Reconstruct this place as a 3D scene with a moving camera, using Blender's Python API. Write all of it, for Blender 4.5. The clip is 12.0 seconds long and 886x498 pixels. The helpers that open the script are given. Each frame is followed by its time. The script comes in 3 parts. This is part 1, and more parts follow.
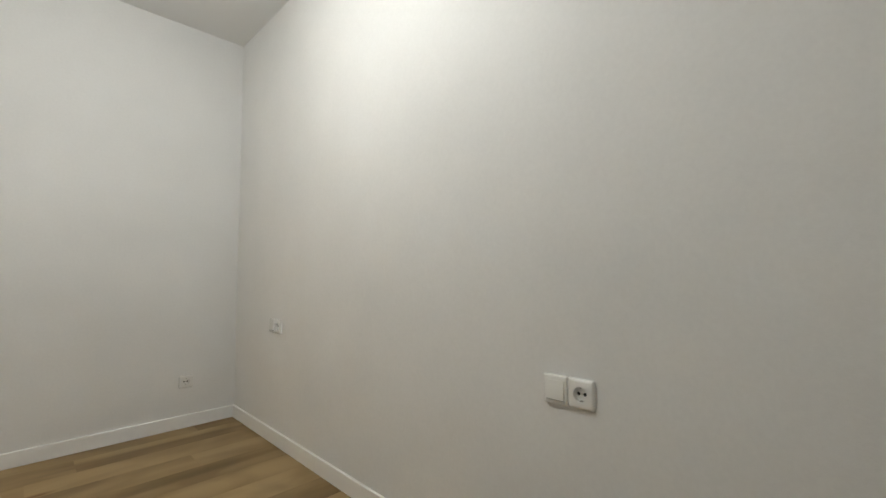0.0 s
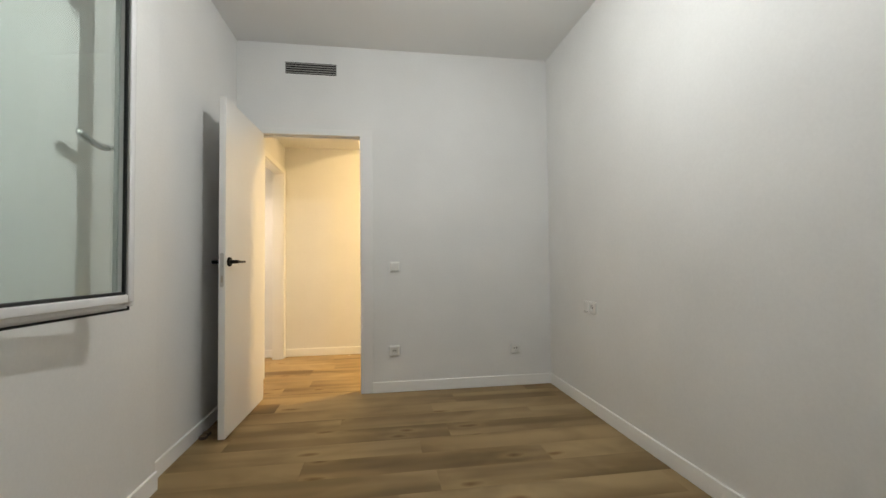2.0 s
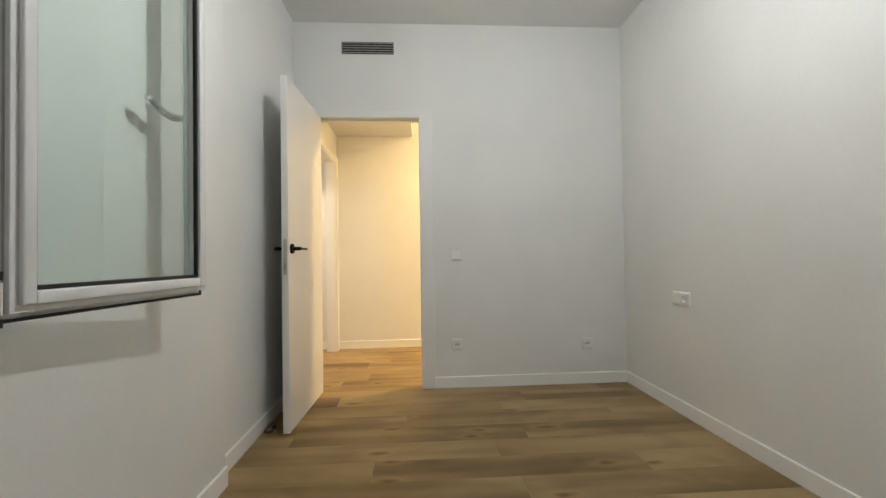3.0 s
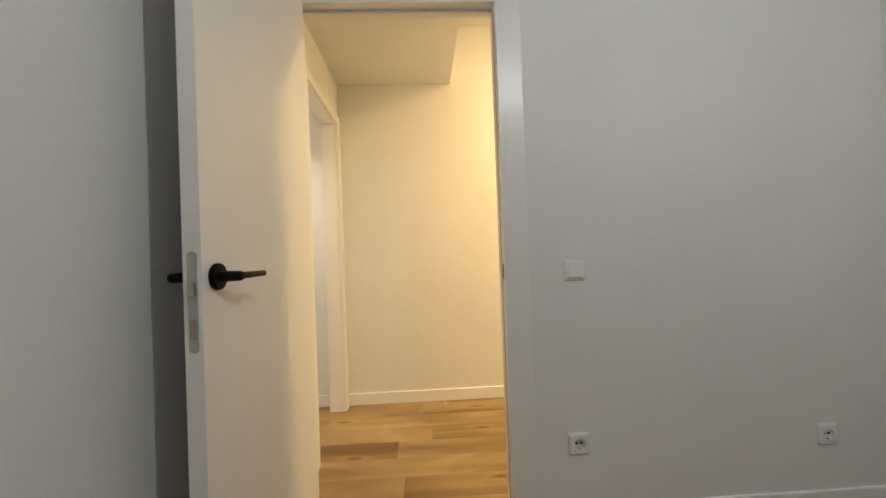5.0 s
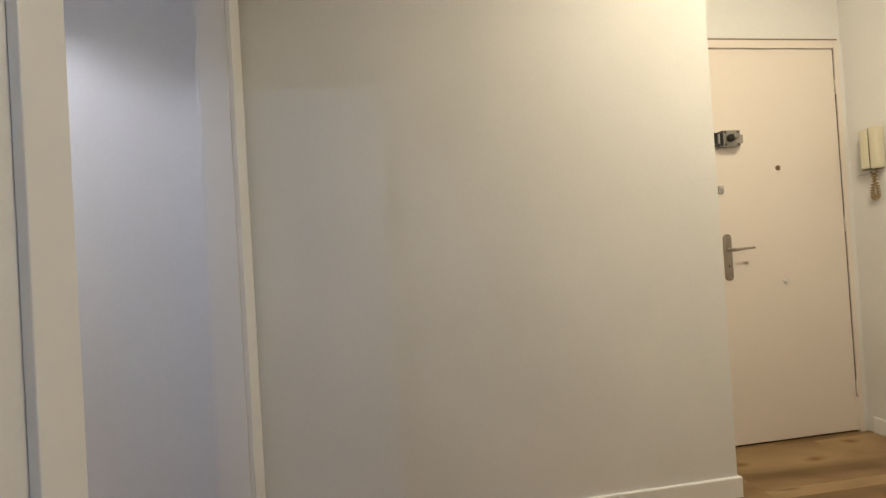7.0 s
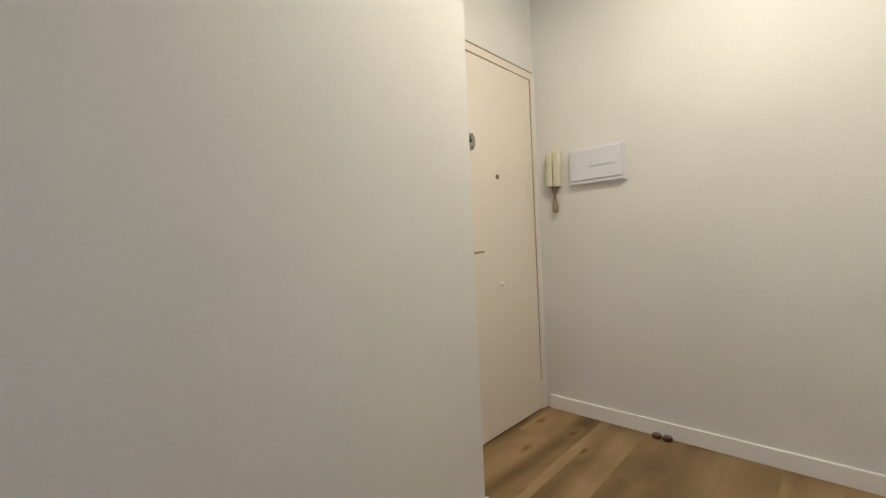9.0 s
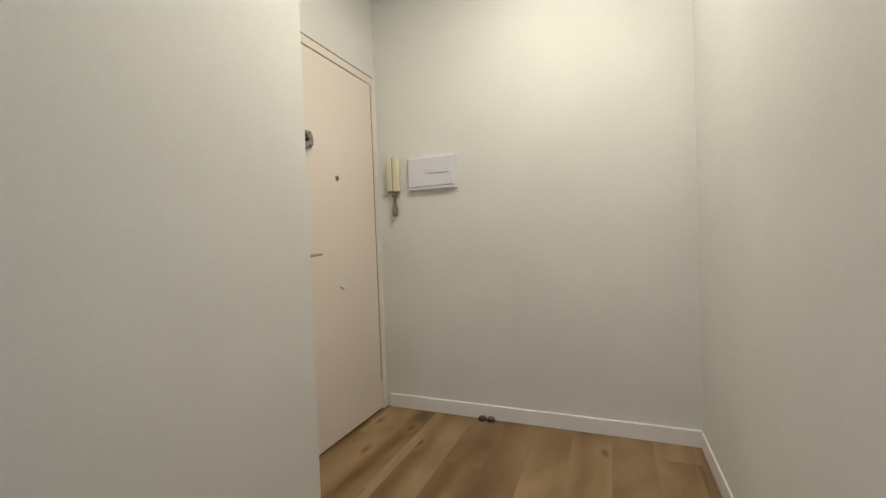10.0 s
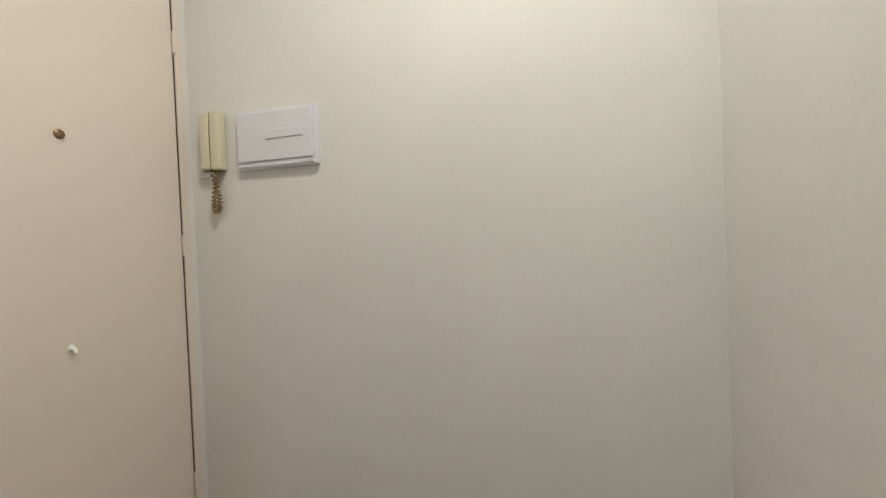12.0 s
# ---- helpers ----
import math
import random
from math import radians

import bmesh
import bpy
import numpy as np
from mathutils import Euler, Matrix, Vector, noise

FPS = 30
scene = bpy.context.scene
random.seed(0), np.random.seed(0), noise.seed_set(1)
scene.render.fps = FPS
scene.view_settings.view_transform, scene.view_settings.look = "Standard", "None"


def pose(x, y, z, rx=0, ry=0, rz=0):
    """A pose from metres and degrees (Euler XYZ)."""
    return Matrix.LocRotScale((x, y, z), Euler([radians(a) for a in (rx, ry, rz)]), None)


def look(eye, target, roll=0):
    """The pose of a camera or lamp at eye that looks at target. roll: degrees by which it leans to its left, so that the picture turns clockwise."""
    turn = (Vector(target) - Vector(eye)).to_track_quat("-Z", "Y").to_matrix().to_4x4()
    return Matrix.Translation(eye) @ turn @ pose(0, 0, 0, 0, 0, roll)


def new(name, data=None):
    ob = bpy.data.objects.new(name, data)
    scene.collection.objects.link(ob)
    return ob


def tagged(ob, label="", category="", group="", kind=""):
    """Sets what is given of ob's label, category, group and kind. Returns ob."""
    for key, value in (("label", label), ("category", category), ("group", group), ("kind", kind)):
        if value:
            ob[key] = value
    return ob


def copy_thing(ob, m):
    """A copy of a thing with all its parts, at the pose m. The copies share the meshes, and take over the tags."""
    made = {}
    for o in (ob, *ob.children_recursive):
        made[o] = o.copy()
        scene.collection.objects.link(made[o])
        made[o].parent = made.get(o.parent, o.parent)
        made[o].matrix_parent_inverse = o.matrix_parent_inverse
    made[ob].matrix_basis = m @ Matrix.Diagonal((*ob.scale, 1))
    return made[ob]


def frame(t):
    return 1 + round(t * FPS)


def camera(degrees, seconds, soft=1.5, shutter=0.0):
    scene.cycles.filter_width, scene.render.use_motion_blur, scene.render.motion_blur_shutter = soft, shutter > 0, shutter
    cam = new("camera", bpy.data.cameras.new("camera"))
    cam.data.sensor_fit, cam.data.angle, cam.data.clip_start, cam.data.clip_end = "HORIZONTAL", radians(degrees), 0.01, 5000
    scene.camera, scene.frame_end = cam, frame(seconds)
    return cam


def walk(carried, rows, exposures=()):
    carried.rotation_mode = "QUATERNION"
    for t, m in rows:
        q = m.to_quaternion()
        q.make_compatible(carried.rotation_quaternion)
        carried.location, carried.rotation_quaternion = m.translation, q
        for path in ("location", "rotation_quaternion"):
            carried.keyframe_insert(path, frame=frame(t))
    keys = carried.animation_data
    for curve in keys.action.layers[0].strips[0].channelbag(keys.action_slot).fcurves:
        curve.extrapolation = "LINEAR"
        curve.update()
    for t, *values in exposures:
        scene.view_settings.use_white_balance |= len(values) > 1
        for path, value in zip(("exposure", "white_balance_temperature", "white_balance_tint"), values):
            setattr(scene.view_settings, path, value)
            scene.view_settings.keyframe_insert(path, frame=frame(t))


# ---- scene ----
cam = camera(94.0, 12.0)
PATH = [
    (0, (1.176, -3.242, 1.034), (2.598, -1.841, 1.152), -0.1),
    (0.5, (1.06, -3.267, 1.06), (2.145, -1.59, 1.152), -0.3),
    (1, (0.962, -3.296, 1.068), (1.745, -1.458, 1.149), -0.2),
    (1.5, (0.918, -3.33, 1.059), (1.424, -1.396, 1.128), -0.3),
    (2, (0.858, -3.357, 1.039), (1.162, -1.381, 1.099), -0.6),
    (2.5, (0.764, -3.33, 1.003), (0.945, -1.339, 1.054), -0.7),
    (3, (0.684, -3.127, 0.989), (0.807, -1.131, 1.027), -0.9),
    (3.2, (0.643, -2.994, 0.992), (0.758, -0.997, 1.028), -1.1),
    (4.8, (0.407, -1.754, 1.079), (0.497, 0.244, 1.079), -1.6),
    (5, (0.394, -1.583, 1.082), (0.494, 0.414, 1.102), -2.1),
    (5.5, (0.343, -1.159, 1.092), (0.44, 0.839, 1.102), -2.3),
    (6, (0.304, -0.792, 1.109), (0.412, 1.205, 1.112), -2.6),
    (6.5, (0.305, -0.419, 1.115), (0.444, 1.576, 1.126), -3.1),
    (6.7, (0.306, -0.291, 1.107), (0.482, 1.701, 1.126), -3.3),
    (8.3, (0.471, 0.374, 1.078), (1.415, 2.137, 1.082), -2.8),
    (8.5, (0.475, 0.425, 1.066), (1.58, 2.091, 1.065), -2.4),
    (9, (0.475, 0.457, 1.088), (1.927, 1.831, 1.056), -2.6),
    (9.5, (0.473, 0.42, 1.087), (2.171, 1.476, 1.049), -2.4),
    (10, (0.479, 0.427, 1.083), (2.33, 1.182, 1.036), -2.1),
    (10.5, (0.569, 0.438, 1.062), (2.493, 0.98, 1.011), -2.0),
    (11, (0.861, 0.463, 1.079), (2.816, 0.883, 1.025), -2.0),
    (11.2, (0.986, 0.453, 1.078), (2.942, 0.867, 1.032), -2.0),
    (11.5, (1.192, 0.476, 1.089), (3.148, 0.888, 1.035), -2.0),
    (11.6, (1.257, 0.477, 1.092), (3.211, 0.899, 1.042), -1.9),
    (12, (1.521, 0.521, 1.096), (3.462, 1.003, 1.064), -2.4),
]
EXPOSURES = [
    (0.0, 0.28, 6800, 10.8), (0.5, 0.12, 6830, 11), (1.2, 0.13, 6750, 10.8), (2.5, 0.18, 6600, 10.9), (3.2, 0.18, 6600, 10.9), (4.8, -0.12, 6780, 10.8),
    (5.5, -0.32, 6050, 12), (6.0, -0.66, 5500, 11.5), (6.5, -1.0, 5050, 15.5), (8.3, -1.14, 4460, 15.6), (10.0, -1.3, 4350, 15.6), (12.0, -1.26, 4260, 16),
]
walk(cam, [(t, look(e, g, r)) for t, e, g, r in PATH], EXPOSURES)

# ---- plan, in metres ----
X_LEFT, X_LEFT_NEAR, Y_STEP = -0.225, -0.172, -1.24   # window wall, and its thicker stretch
X_RIGHT, Y_BACK, Z_CEIL = 2.293, -4.35, 2.77          # bedroom
T_DOOR = 0.085                                        # wall round the bedroom door
X_HALL, Y_HALL = -0.188, 1.465                        # hall: side wall with the passage, far wall
X_EDGE, X_END, Y_ENT, Y_SIDE = 1.715, 2.835, 1.832, 0.03
Z_SOFFIT, X_SOFFIT = 2.337, 0.64
BASE_H, BASE_T = 0.085, 0.012
OPEN_W, OPEN_H, OPEN_X = 0.708, 2.05, -0.048
ROOM_BULB = (1.20, -1.86, 2.44)
HALL_LAMP = (1.92, 0.67)
# unseen fill light, added to brighten the passage
PASSAGE_FILL = (-1.40, 1.10, 2.20)

# ---- world: night outside ----
world = bpy.data.worlds.new("night")
world.use_nodes = True
world.node_tree.nodes["Background"].inputs[0].default_value = (0.02, 0.025, 0.04, 1)
world.node_tree.nodes["Background"].inputs[1].default_value = 0.3
scene.world = world
ROOM_LIGHT, ROOM_COLOR = 3480.0, (0.950, 0.990, 0.980)
HALL_LIGHT, HALL_COLOR = 290.0, (1.0, 0.70, 0.315)
PASSAGE_LIGHT, PASSAGE_COLOR = 7200.0, (1.0, 0.82, 0.62)


# ---- materials ----
def material(name, color, rough=0.5, metal=0.0, bump=0.0, scale=60.0, vary=0.0, stains=0.0, spec=0.5, coat=0.0):
    """A principled material with fine grain, broad variation and relief."""
    m = bpy.data.materials.new(name)
    m.use_nodes = True
    t = m.node_tree
    p = t.nodes["Principled BSDF"]
    p.inputs["Base Color"].default_value = (*color, 1)
    p.inputs["Roughness"].default_value = rough
    p.inputs["Metallic"].default_value = metal
    p.inputs["Specular IOR Level"].default_value = spec
    p.inputs["Coat Weight"].default_value = coat
    co = t.nodes.new("ShaderNodeTexCoord")
    if vary or stains:
        big = t.nodes.new("ShaderNodeTexNoise")
        big.inputs["Scale"].default_value = 1.7
        big.inputs["Detail"].default_value = 4
        t.links.new(co.outputs["Object"], big.inputs["Vector"])
        small = t.nodes.new("ShaderNodeTexNoise")
        small.inputs["Scale"].default_value = scale * 0.4
        small.inputs["Detail"].default_value = 3
        t.links.new(co.outputs["Object"], small.inputs["Vector"])
        mix = t.nodes.new("ShaderNodeMath")
        mix.operation = "MULTIPLY_ADD"
        t.links.new(big.outputs["Fac"], mix.inputs[0])
        mix.inputs[1].default_value = 0.7
        half = t.nodes.new("ShaderNodeMath")
        half.operation = "MULTIPLY"
        half.inputs[1].default_value = 0.3
        t.links.new(small.outputs["Fac"], half.inputs[0])
        t.links.new(half.outputs[0], mix.inputs[2])
        ramp = t.nodes.new("ShaderNodeValToRGB")
        ramp.color_ramp.elements[0].position, ramp.color_ramp.elements[1].position = 0.32, 0.68
        ramp.color_ramp.elements[0].color = (*[c * (1 - vary) for c in color], 1)
        ramp.color_ramp.elements[1].color = (*[min(1, c * (1 + vary)) for c in color], 1)
        t.links.new(mix.outputs[0], ramp.inputs["Fac"])
        t.links.new(ramp.outputs["Color"], p.inputs["Base Color"])
    if bump:
        n = t.nodes.new("ShaderNodeTexNoise")
        n.inputs["Scale"].default_value = scale
        n.inputs["Detail"].default_value = 5
        t.links.new(co.outputs["Object"], n.inputs["Vector"])
        b = t.nodes.new("ShaderNodeBump")
        b.inputs["Strength"].default_value = bump
        b.inputs["Distance"].default_value = 0.002
        t.links.new(n.outputs["Fac"], b.inputs["Height"])
        t.links.new(b.outputs["Normal"], p.inputs["Normal"])
    return m


def glow(name, color, strength):
    m = bpy.data.materials.new(name)
    m.use_nodes = True
    p = m.node_tree.nodes["Principled BSDF"]
    p.inputs["Base Color"].default_value = (0.8, 0.8, 0.8, 1)
    p.inputs["Emission Color"].default_value = (*color, 1)
    p.inputs["Emission Strength"].default_value = strength
    return m


def glass(name, tint):
    m = bpy.data.materials.new(name)
    m.use_nodes = True
    p = m.node_tree.nodes["Principled BSDF"]
    p.inputs["Base Color"].default_value = (*tint, 1)
    p.inputs["Roughness"].default_value = 0.0
    p.inputs["Transmission Weight"].default_value = 1.0
    p.inputs["IOR"].default_value = 1.45
    return m


def oak_material():
    """Oak-look planks: long grain, wide darker streaks, a knot here and there, each plank a shade of its own."""
    m = bpy.data.materials.new("oak_plank")
    m.use_nodes = True
    t = m.node_tree
    p = t.nodes["Principled BSDF"]
    p.inputs["Specular IOR Level"].default_value = 0.35
    L = t.links.new
    co, info = t.nodes.new("ShaderNodeTexCoord"), t.nodes.new("ShaderNodeObjectInfo")
    shift = t.nodes.new("ShaderNodeVectorMath")
    shift.operation = "MULTIPLY_ADD"
    comb = t.nodes.new("ShaderNodeCombineXYZ")
    for k in range(3):
        L(info.outputs["Random"], comb.inputs[k])
    L(comb.outputs[0], shift.inputs[0])
    shift.inputs[1].default_value = (57.0, 31.0, 17.0)
    L(co.outputs["Object"], shift.inputs[2])

    def noise_at(sx, sy, scale, detail, rough=0.55, distort=0.0):
        mp = t.nodes.new("ShaderNodeMapping")
        mp.inputs["Scale"].default_value = (sx, sy, 1)
        L(shift.outputs[0], mp.inputs["Vector"])
        n = t.nodes.new("ShaderNodeTexNoise")
        n.inputs["Scale"].default_value, n.inputs["Detail"].default_value = scale, detail
        n.inputs["Roughness"].default_value, n.inputs["Distortion"].default_value = rough, distort
        L(mp.outputs[0], n.inputs["Vector"])
        return n.outputs["Fac"]

    def ramp(fac, stops):
        r = t.nodes.new("ShaderNodeValToRGB")
        e = r.color_ramp.elements
        while len(e) < len(stops):
            e.new(0.5)
        for k, (pos, c) in enumerate(stops):
            e[k].position, e[k].color = pos, (*c, 1)
        L(fac, r.inputs["Fac"])
        return r.outputs["Color"]

    def blend(kind, a, b, fac):
        x = t.nodes.new("ShaderNodeMix")
        x.data_type, x.blend_type = "RGBA", kind
        x.inputs["Factor"].default_value = fac
        L(a, x.inputs["A"])
        L(b, x.inputs["B"])
        return x.outputs["Result"]

    streak = noise_at(0.20, 3.6, 1.3, 2, 0.4, 0.5)
    grain = noise_at(2.2, 85.0, 1.3, 5, 0.6)
    cloud = noise_at(1.0, 2.0, 1.6, 3, 0.5, 0.6)
    base = ramp(streak, [(0.30, (0.165, 0.110, 0.056)), (0.42, (0.255, 0.182, 0.098)), (0.54, (0.335, 0.248, 0.142)), (0.70, (0.372, 0.280, 0.164))])
    fine = ramp(grain, [(0.25, (0.80, 0.77, 0.73)), (0.6, (1.0, 1.0, 1.0))])
    soft = ramp(cloud, [(0.34, (0.60, 0.55, 0.48)), (0.60, (1.12, 1.11, 1.10))])
    c = blend("MULTIPLY", base, fine, 0.30)
    c = blend("MULTIPLY", c, soft, 0.8)
    # knots
    mp = t.nodes.new("ShaderNodeMapping")
    mp.inputs["Scale"].default_value = (1.9, 4.4, 1)
    L(shift.outputs[0], mp.inputs["Vector"])
    warp = t.nodes.new("ShaderNodeTexNoise")
    warp.inputs["Scale"].default_value = 6.0
    L(shift.outputs[0], warp.inputs["Vector"])
    add = t.nodes.new("ShaderNodeVectorMath")
    add.operation = "MULTIPLY_ADD"
    L(warp.outputs["Color"], add.inputs[0])
    add.inputs[1].default_value = (0.22, 0.22, 0.0)
    L(mp.outputs[0], add.inputs[2])
    vor = t.nodes.new("ShaderNodeTexVoronoi")
    vor.voronoi_dimensions = "2D"
    vor.inputs["Scale"].default_value = 1.0
    L(add.outputs[0], vor.inputs["Vector"])
    pick = t.nodes.new("ShaderNodeSeparateColor")
    L(vor.outputs["Color"], pick.inputs[0])
    gate = t.nodes.new("ShaderNodeMath")
    gate.operation = "GREATER_THAN"
    gate.inputs[1].default_value = 0.62
    L(pick.outputs[0], gate.inputs[0])
    far = t.nodes.new("ShaderNodeMapRange")
    far.inputs["From Min"].default_value, far.inputs["From Max"].default_value = 0.02, 0.12
    far.inputs["To Min"].default_value, far.inputs["To Max"].default_value = 0.85, 0.0
    L(vor.outputs["Distance"], far.inputs["Value"])
    knot = t.nodes.new("ShaderNodeMath")
    knot.operation = "MULTIPLY"
    L(gate.outputs[0], knot.inputs[0])
    L(far.outputs[0], knot.inputs[1])
    dark = t.nodes.new("ShaderNodeMix")
    dark.data_type, dark.blend_type = "RGBA", "MULTIPLY"
    L(knot.outputs[0], dark.inputs["Factor"])
    L(c, dark.inputs["A"])
    dark.inputs["B"].default_value = (0.42, 0.28, 0.17, 1)
    halo = t.nodes.new("ShaderNodeMapRange")
    halo.inputs["From Min"].default_value, halo.inputs["From Max"].default_value = 0.10, 0.26
    halo.inputs["To Min"].default_value, halo.inputs["To Max"].default_value = 0.30, 0.0
    L(vor.outputs["Distance"], halo.inputs["Value"])
    flare = t.nodes.new("ShaderNodeMath")
    flare.operation = "MULTIPLY"
    L(gate.outputs[0], flare.inputs[0])
    L(halo.outputs[0], flare.inputs[1])
    pale = t.nodes.new("ShaderNodeMix")
    pale.data_type, pale.blend_type = "RGBA", "MIX"
    L(flare.outputs[0], pale.inputs["Factor"])
    L(c, pale.inputs["A"])
    pale.inputs["B"].default_value = (0.44, 0.33, 0.18, 1)
    L(pale.outputs["Result"], dark.inputs["A"])
    # each plank a little lighter or darker
    hsv = t.nodes.new("ShaderNodeHueSaturation")
    hsv.inputs["Saturation"].default_value = 1.14
    val = t.nodes.new("ShaderNodeMapRange")
    val.inputs["To Min"].default_value, val.inputs["To Max"].default_value = 0.94, 1.05
    L(info.outputs["Random"], val.inputs["Value"])
    L(val.outputs[0], hsv.inputs["Value"])
    L(dark.outputs["Result"], hsv.inputs["Color"])
    L(hsv.outputs[0], p.inputs["Base Color"])
    rr = t.nodes.new("ShaderNodeMapRange")
    rr.inputs["To Min"].default_value, rr.inputs["To Max"].default_value = 0.38, 0.58
    L(grain, rr.inputs["Value"])
    L(rr.outputs[0], p.inputs["Roughness"])
    b = t.nodes.new("ShaderNodeBump")
    b.inputs["Strength"].default_value, b.inputs["Distance"].default_value = 0.15, 0.001
    L(grain, b.inputs["Height"])
    L(b.outputs["Normal"], p.inputs["Normal"])
    return m


M_WALL = material("white_wall_paint", (0.78, 0.78, 0.77), 0.62, bump=0.14, scale=200, vary=0.045, spec=0.3)
M_CEIL = material("ceiling_paint", (0.80, 0.80, 0.79), 0.8, bump=0.06, scale=160, vary=0.01, spec=0.2)
M_TRIM = material("white_lacquer", (0.80, 0.80, 0.79), 0.30, bump=0.02, scale=90, vary=0.008)
M_BASE = material("baseboard_lacquer", (0.87, 0.87, 0.86), 0.36, bump=0.02, scale=90, vary=0.012)
M_LEAF = material("door_lacquer", (0.78, 0.77, 0.75), 0.36, bump=0.03, scale=120, vary=0.012)
M_ENT = material("cream_door_paint", (0.79, 0.73, 0.665), 0.42, bump=0.10, scale=70, vary=0.02)
M_BLACK = material("black_metal", (0.002, 0.002, 0.002), 0.5, 0.0, bump=0.02, scale=300, spec=0.12)
M_STEEL = material("brushed_steel", (0.52, 0.51, 0.49), 0.34, 1.0, bump=0.05, scale=300, vary=0.05)
M_ALU = material("satin_aluminium", (0.74, 0.74, 0.73), 0.16, 1.0, bump=0.02, scale=260, vary=0.04)
M_NICKEL = material("satin_nickel", (0.40, 0.36, 0.30), 0.36, 1.0, bump=0.04, scale=260, vary=0.06)
M_LOCK = material("worn_lock_metal", (0.29, 0.275, 0.25), 0.45, 0.6, bump=0.12, scale=140, vary=0.18)
M_BRASS = material("aged_brass", (0.22, 0.155, 0.08), 0.4, 0.9, bump=0.1, scale=200, vary=0.12)
M_PLASTIC = material("white_plastic", (0.80, 0.80, 0.78), 0.25, bump=0.01, scale=200, vary=0.006)
M_HOLE = material("dark_hole", (0.015, 0.015, 0.015), 0.7, vary=0.1)
M_PVC = material("white_pvc", (0.80, 0.80, 0.80), 0.22, bump=0.01, scale=120, vary=0.01)
M_GASKET = material("black_gasket", (0.012, 0.012, 0.012), 0.6, bump=0.05, scale=200)
M_GROOVE = material("grey_profile_edge", (0.42, 0.41, 0.42), 0.35, vary=0.04)
M_CREAM = material("aged_cream_plastic", (0.72, 0.69, 0.52), 0.35, bump=0.02, scale=150, vary=0.05)
M_CORD = material("tan_cord_rubber", (0.27, 0.195, 0.09), 0.5, bump=0.05, scale=200, vary=0.12)
M_BOX = material("cool_white_plastic", (0.76, 0.765, 0.86), 0.3, bump=0.01, scale=150, vary=0.01)
M_SEAM = material("handset_gap_shade", (0.10, 0.085, 0.045), 0.6, vary=0.1)
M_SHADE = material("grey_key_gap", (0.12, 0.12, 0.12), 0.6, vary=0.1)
M_FELT = material("brown_rubber", (0.045, 0.025, 0.014), 0.7, bump=0.2, scale=200, vary=0.2)
M_FELT_TOP = material("worn_tan_felt", (0.17, 0.12, 0.075), 0.9, bump=0.3, scale=300, vary=0.2)
M_GAP = material("dark_joint_and_gap_shade", (0.030, 0.018, 0.010), 0.8, vary=0.1)
M_JOINT = material("grey_brown_joint", (0.20, 0.165, 0.12), 0.8, vary=0.12)
M_VENT = material("dark_duct", (0.010, 0.010, 0.010), 0.8, vary=0.1)
M_SLAT = material("grey_vent_slat", (0.34, 0.34, 0.33), 0.45, vary=0.05)
M_GLASS = glass("window_glass", (0.71, 0.78, 0.745))
M_NIGHT = material("night_facade", (0.10, 0.09, 0.09), 0.8, bump=0.2, scale=30, vary=0.2)
M_OAK = oak_material()
M_BULB = glow("lit_bulb", ROOM_COLOR, ROOM_LIGHT)
M_FILL_PASSAGE = glow("passage_fill_glow", PASSAGE_COLOR, PASSAGE_LIGHT)
M_LAMP_WARM = glow("lit_warm_diffuser", HALL_COLOR, HALL_LIGHT)


# ---- mesh helpers ----
def box(bm, lo, hi):
    vs = [bm.verts.new((x, y, z)) for x in (lo[0], hi[0]) for y in (lo[1], hi[1]) for z in (lo[2], hi[2])]
    for f in ((0, 1, 3, 2), (4, 6, 7, 5), (0, 4, 5, 1), (2, 3, 7, 6), (0, 2, 6, 4), (1, 5, 7, 3)):
        bm.faces.new([vs[k] for k in f])
    return bm


def block(lo, hi, bevel=0.0, segments=2):
    bm = box(bmesh.new(), lo, hi)
    if bevel:
        bmesh.ops.bevel(bm, geom=bm.edges[:], offset=bevel, segments=segments, affect="EDGES", profile=0.5)
    return bm


def boxes(*pairs):
    bm = bmesh.new()
    for lo, hi in pairs:
        box(bm, lo, hi)
    return bm


def lathe(profile, steps=32, axis="z"):
    """A turned shape: (radius, height) pairs round an axis."""
    bm = bmesh.new()
    rings = []
    for r, h in profile:
        ring = []
        for k in range(steps):
            a = 2 * math.pi * k / steps
            u, v = r * math.cos(a), r * math.sin(a)
            ring.append(bm.verts.new({"z": (u, v, h), "x": (h, u, v), "y": (v, h, u)}[axis]))
        rings.append(ring)
    for a, b in zip(rings, rings[1:]):
        for k in range(steps):
            bm.faces.new((a[k], a[(k + 1) % steps], b[(k + 1) % steps], b[k]))
    bm.faces.new(rings[0][::-1])
    bm.faces.new(rings[-1])
    bmesh.ops.recalc_face_normals(bm, faces=bm.faces[:])
    return bm


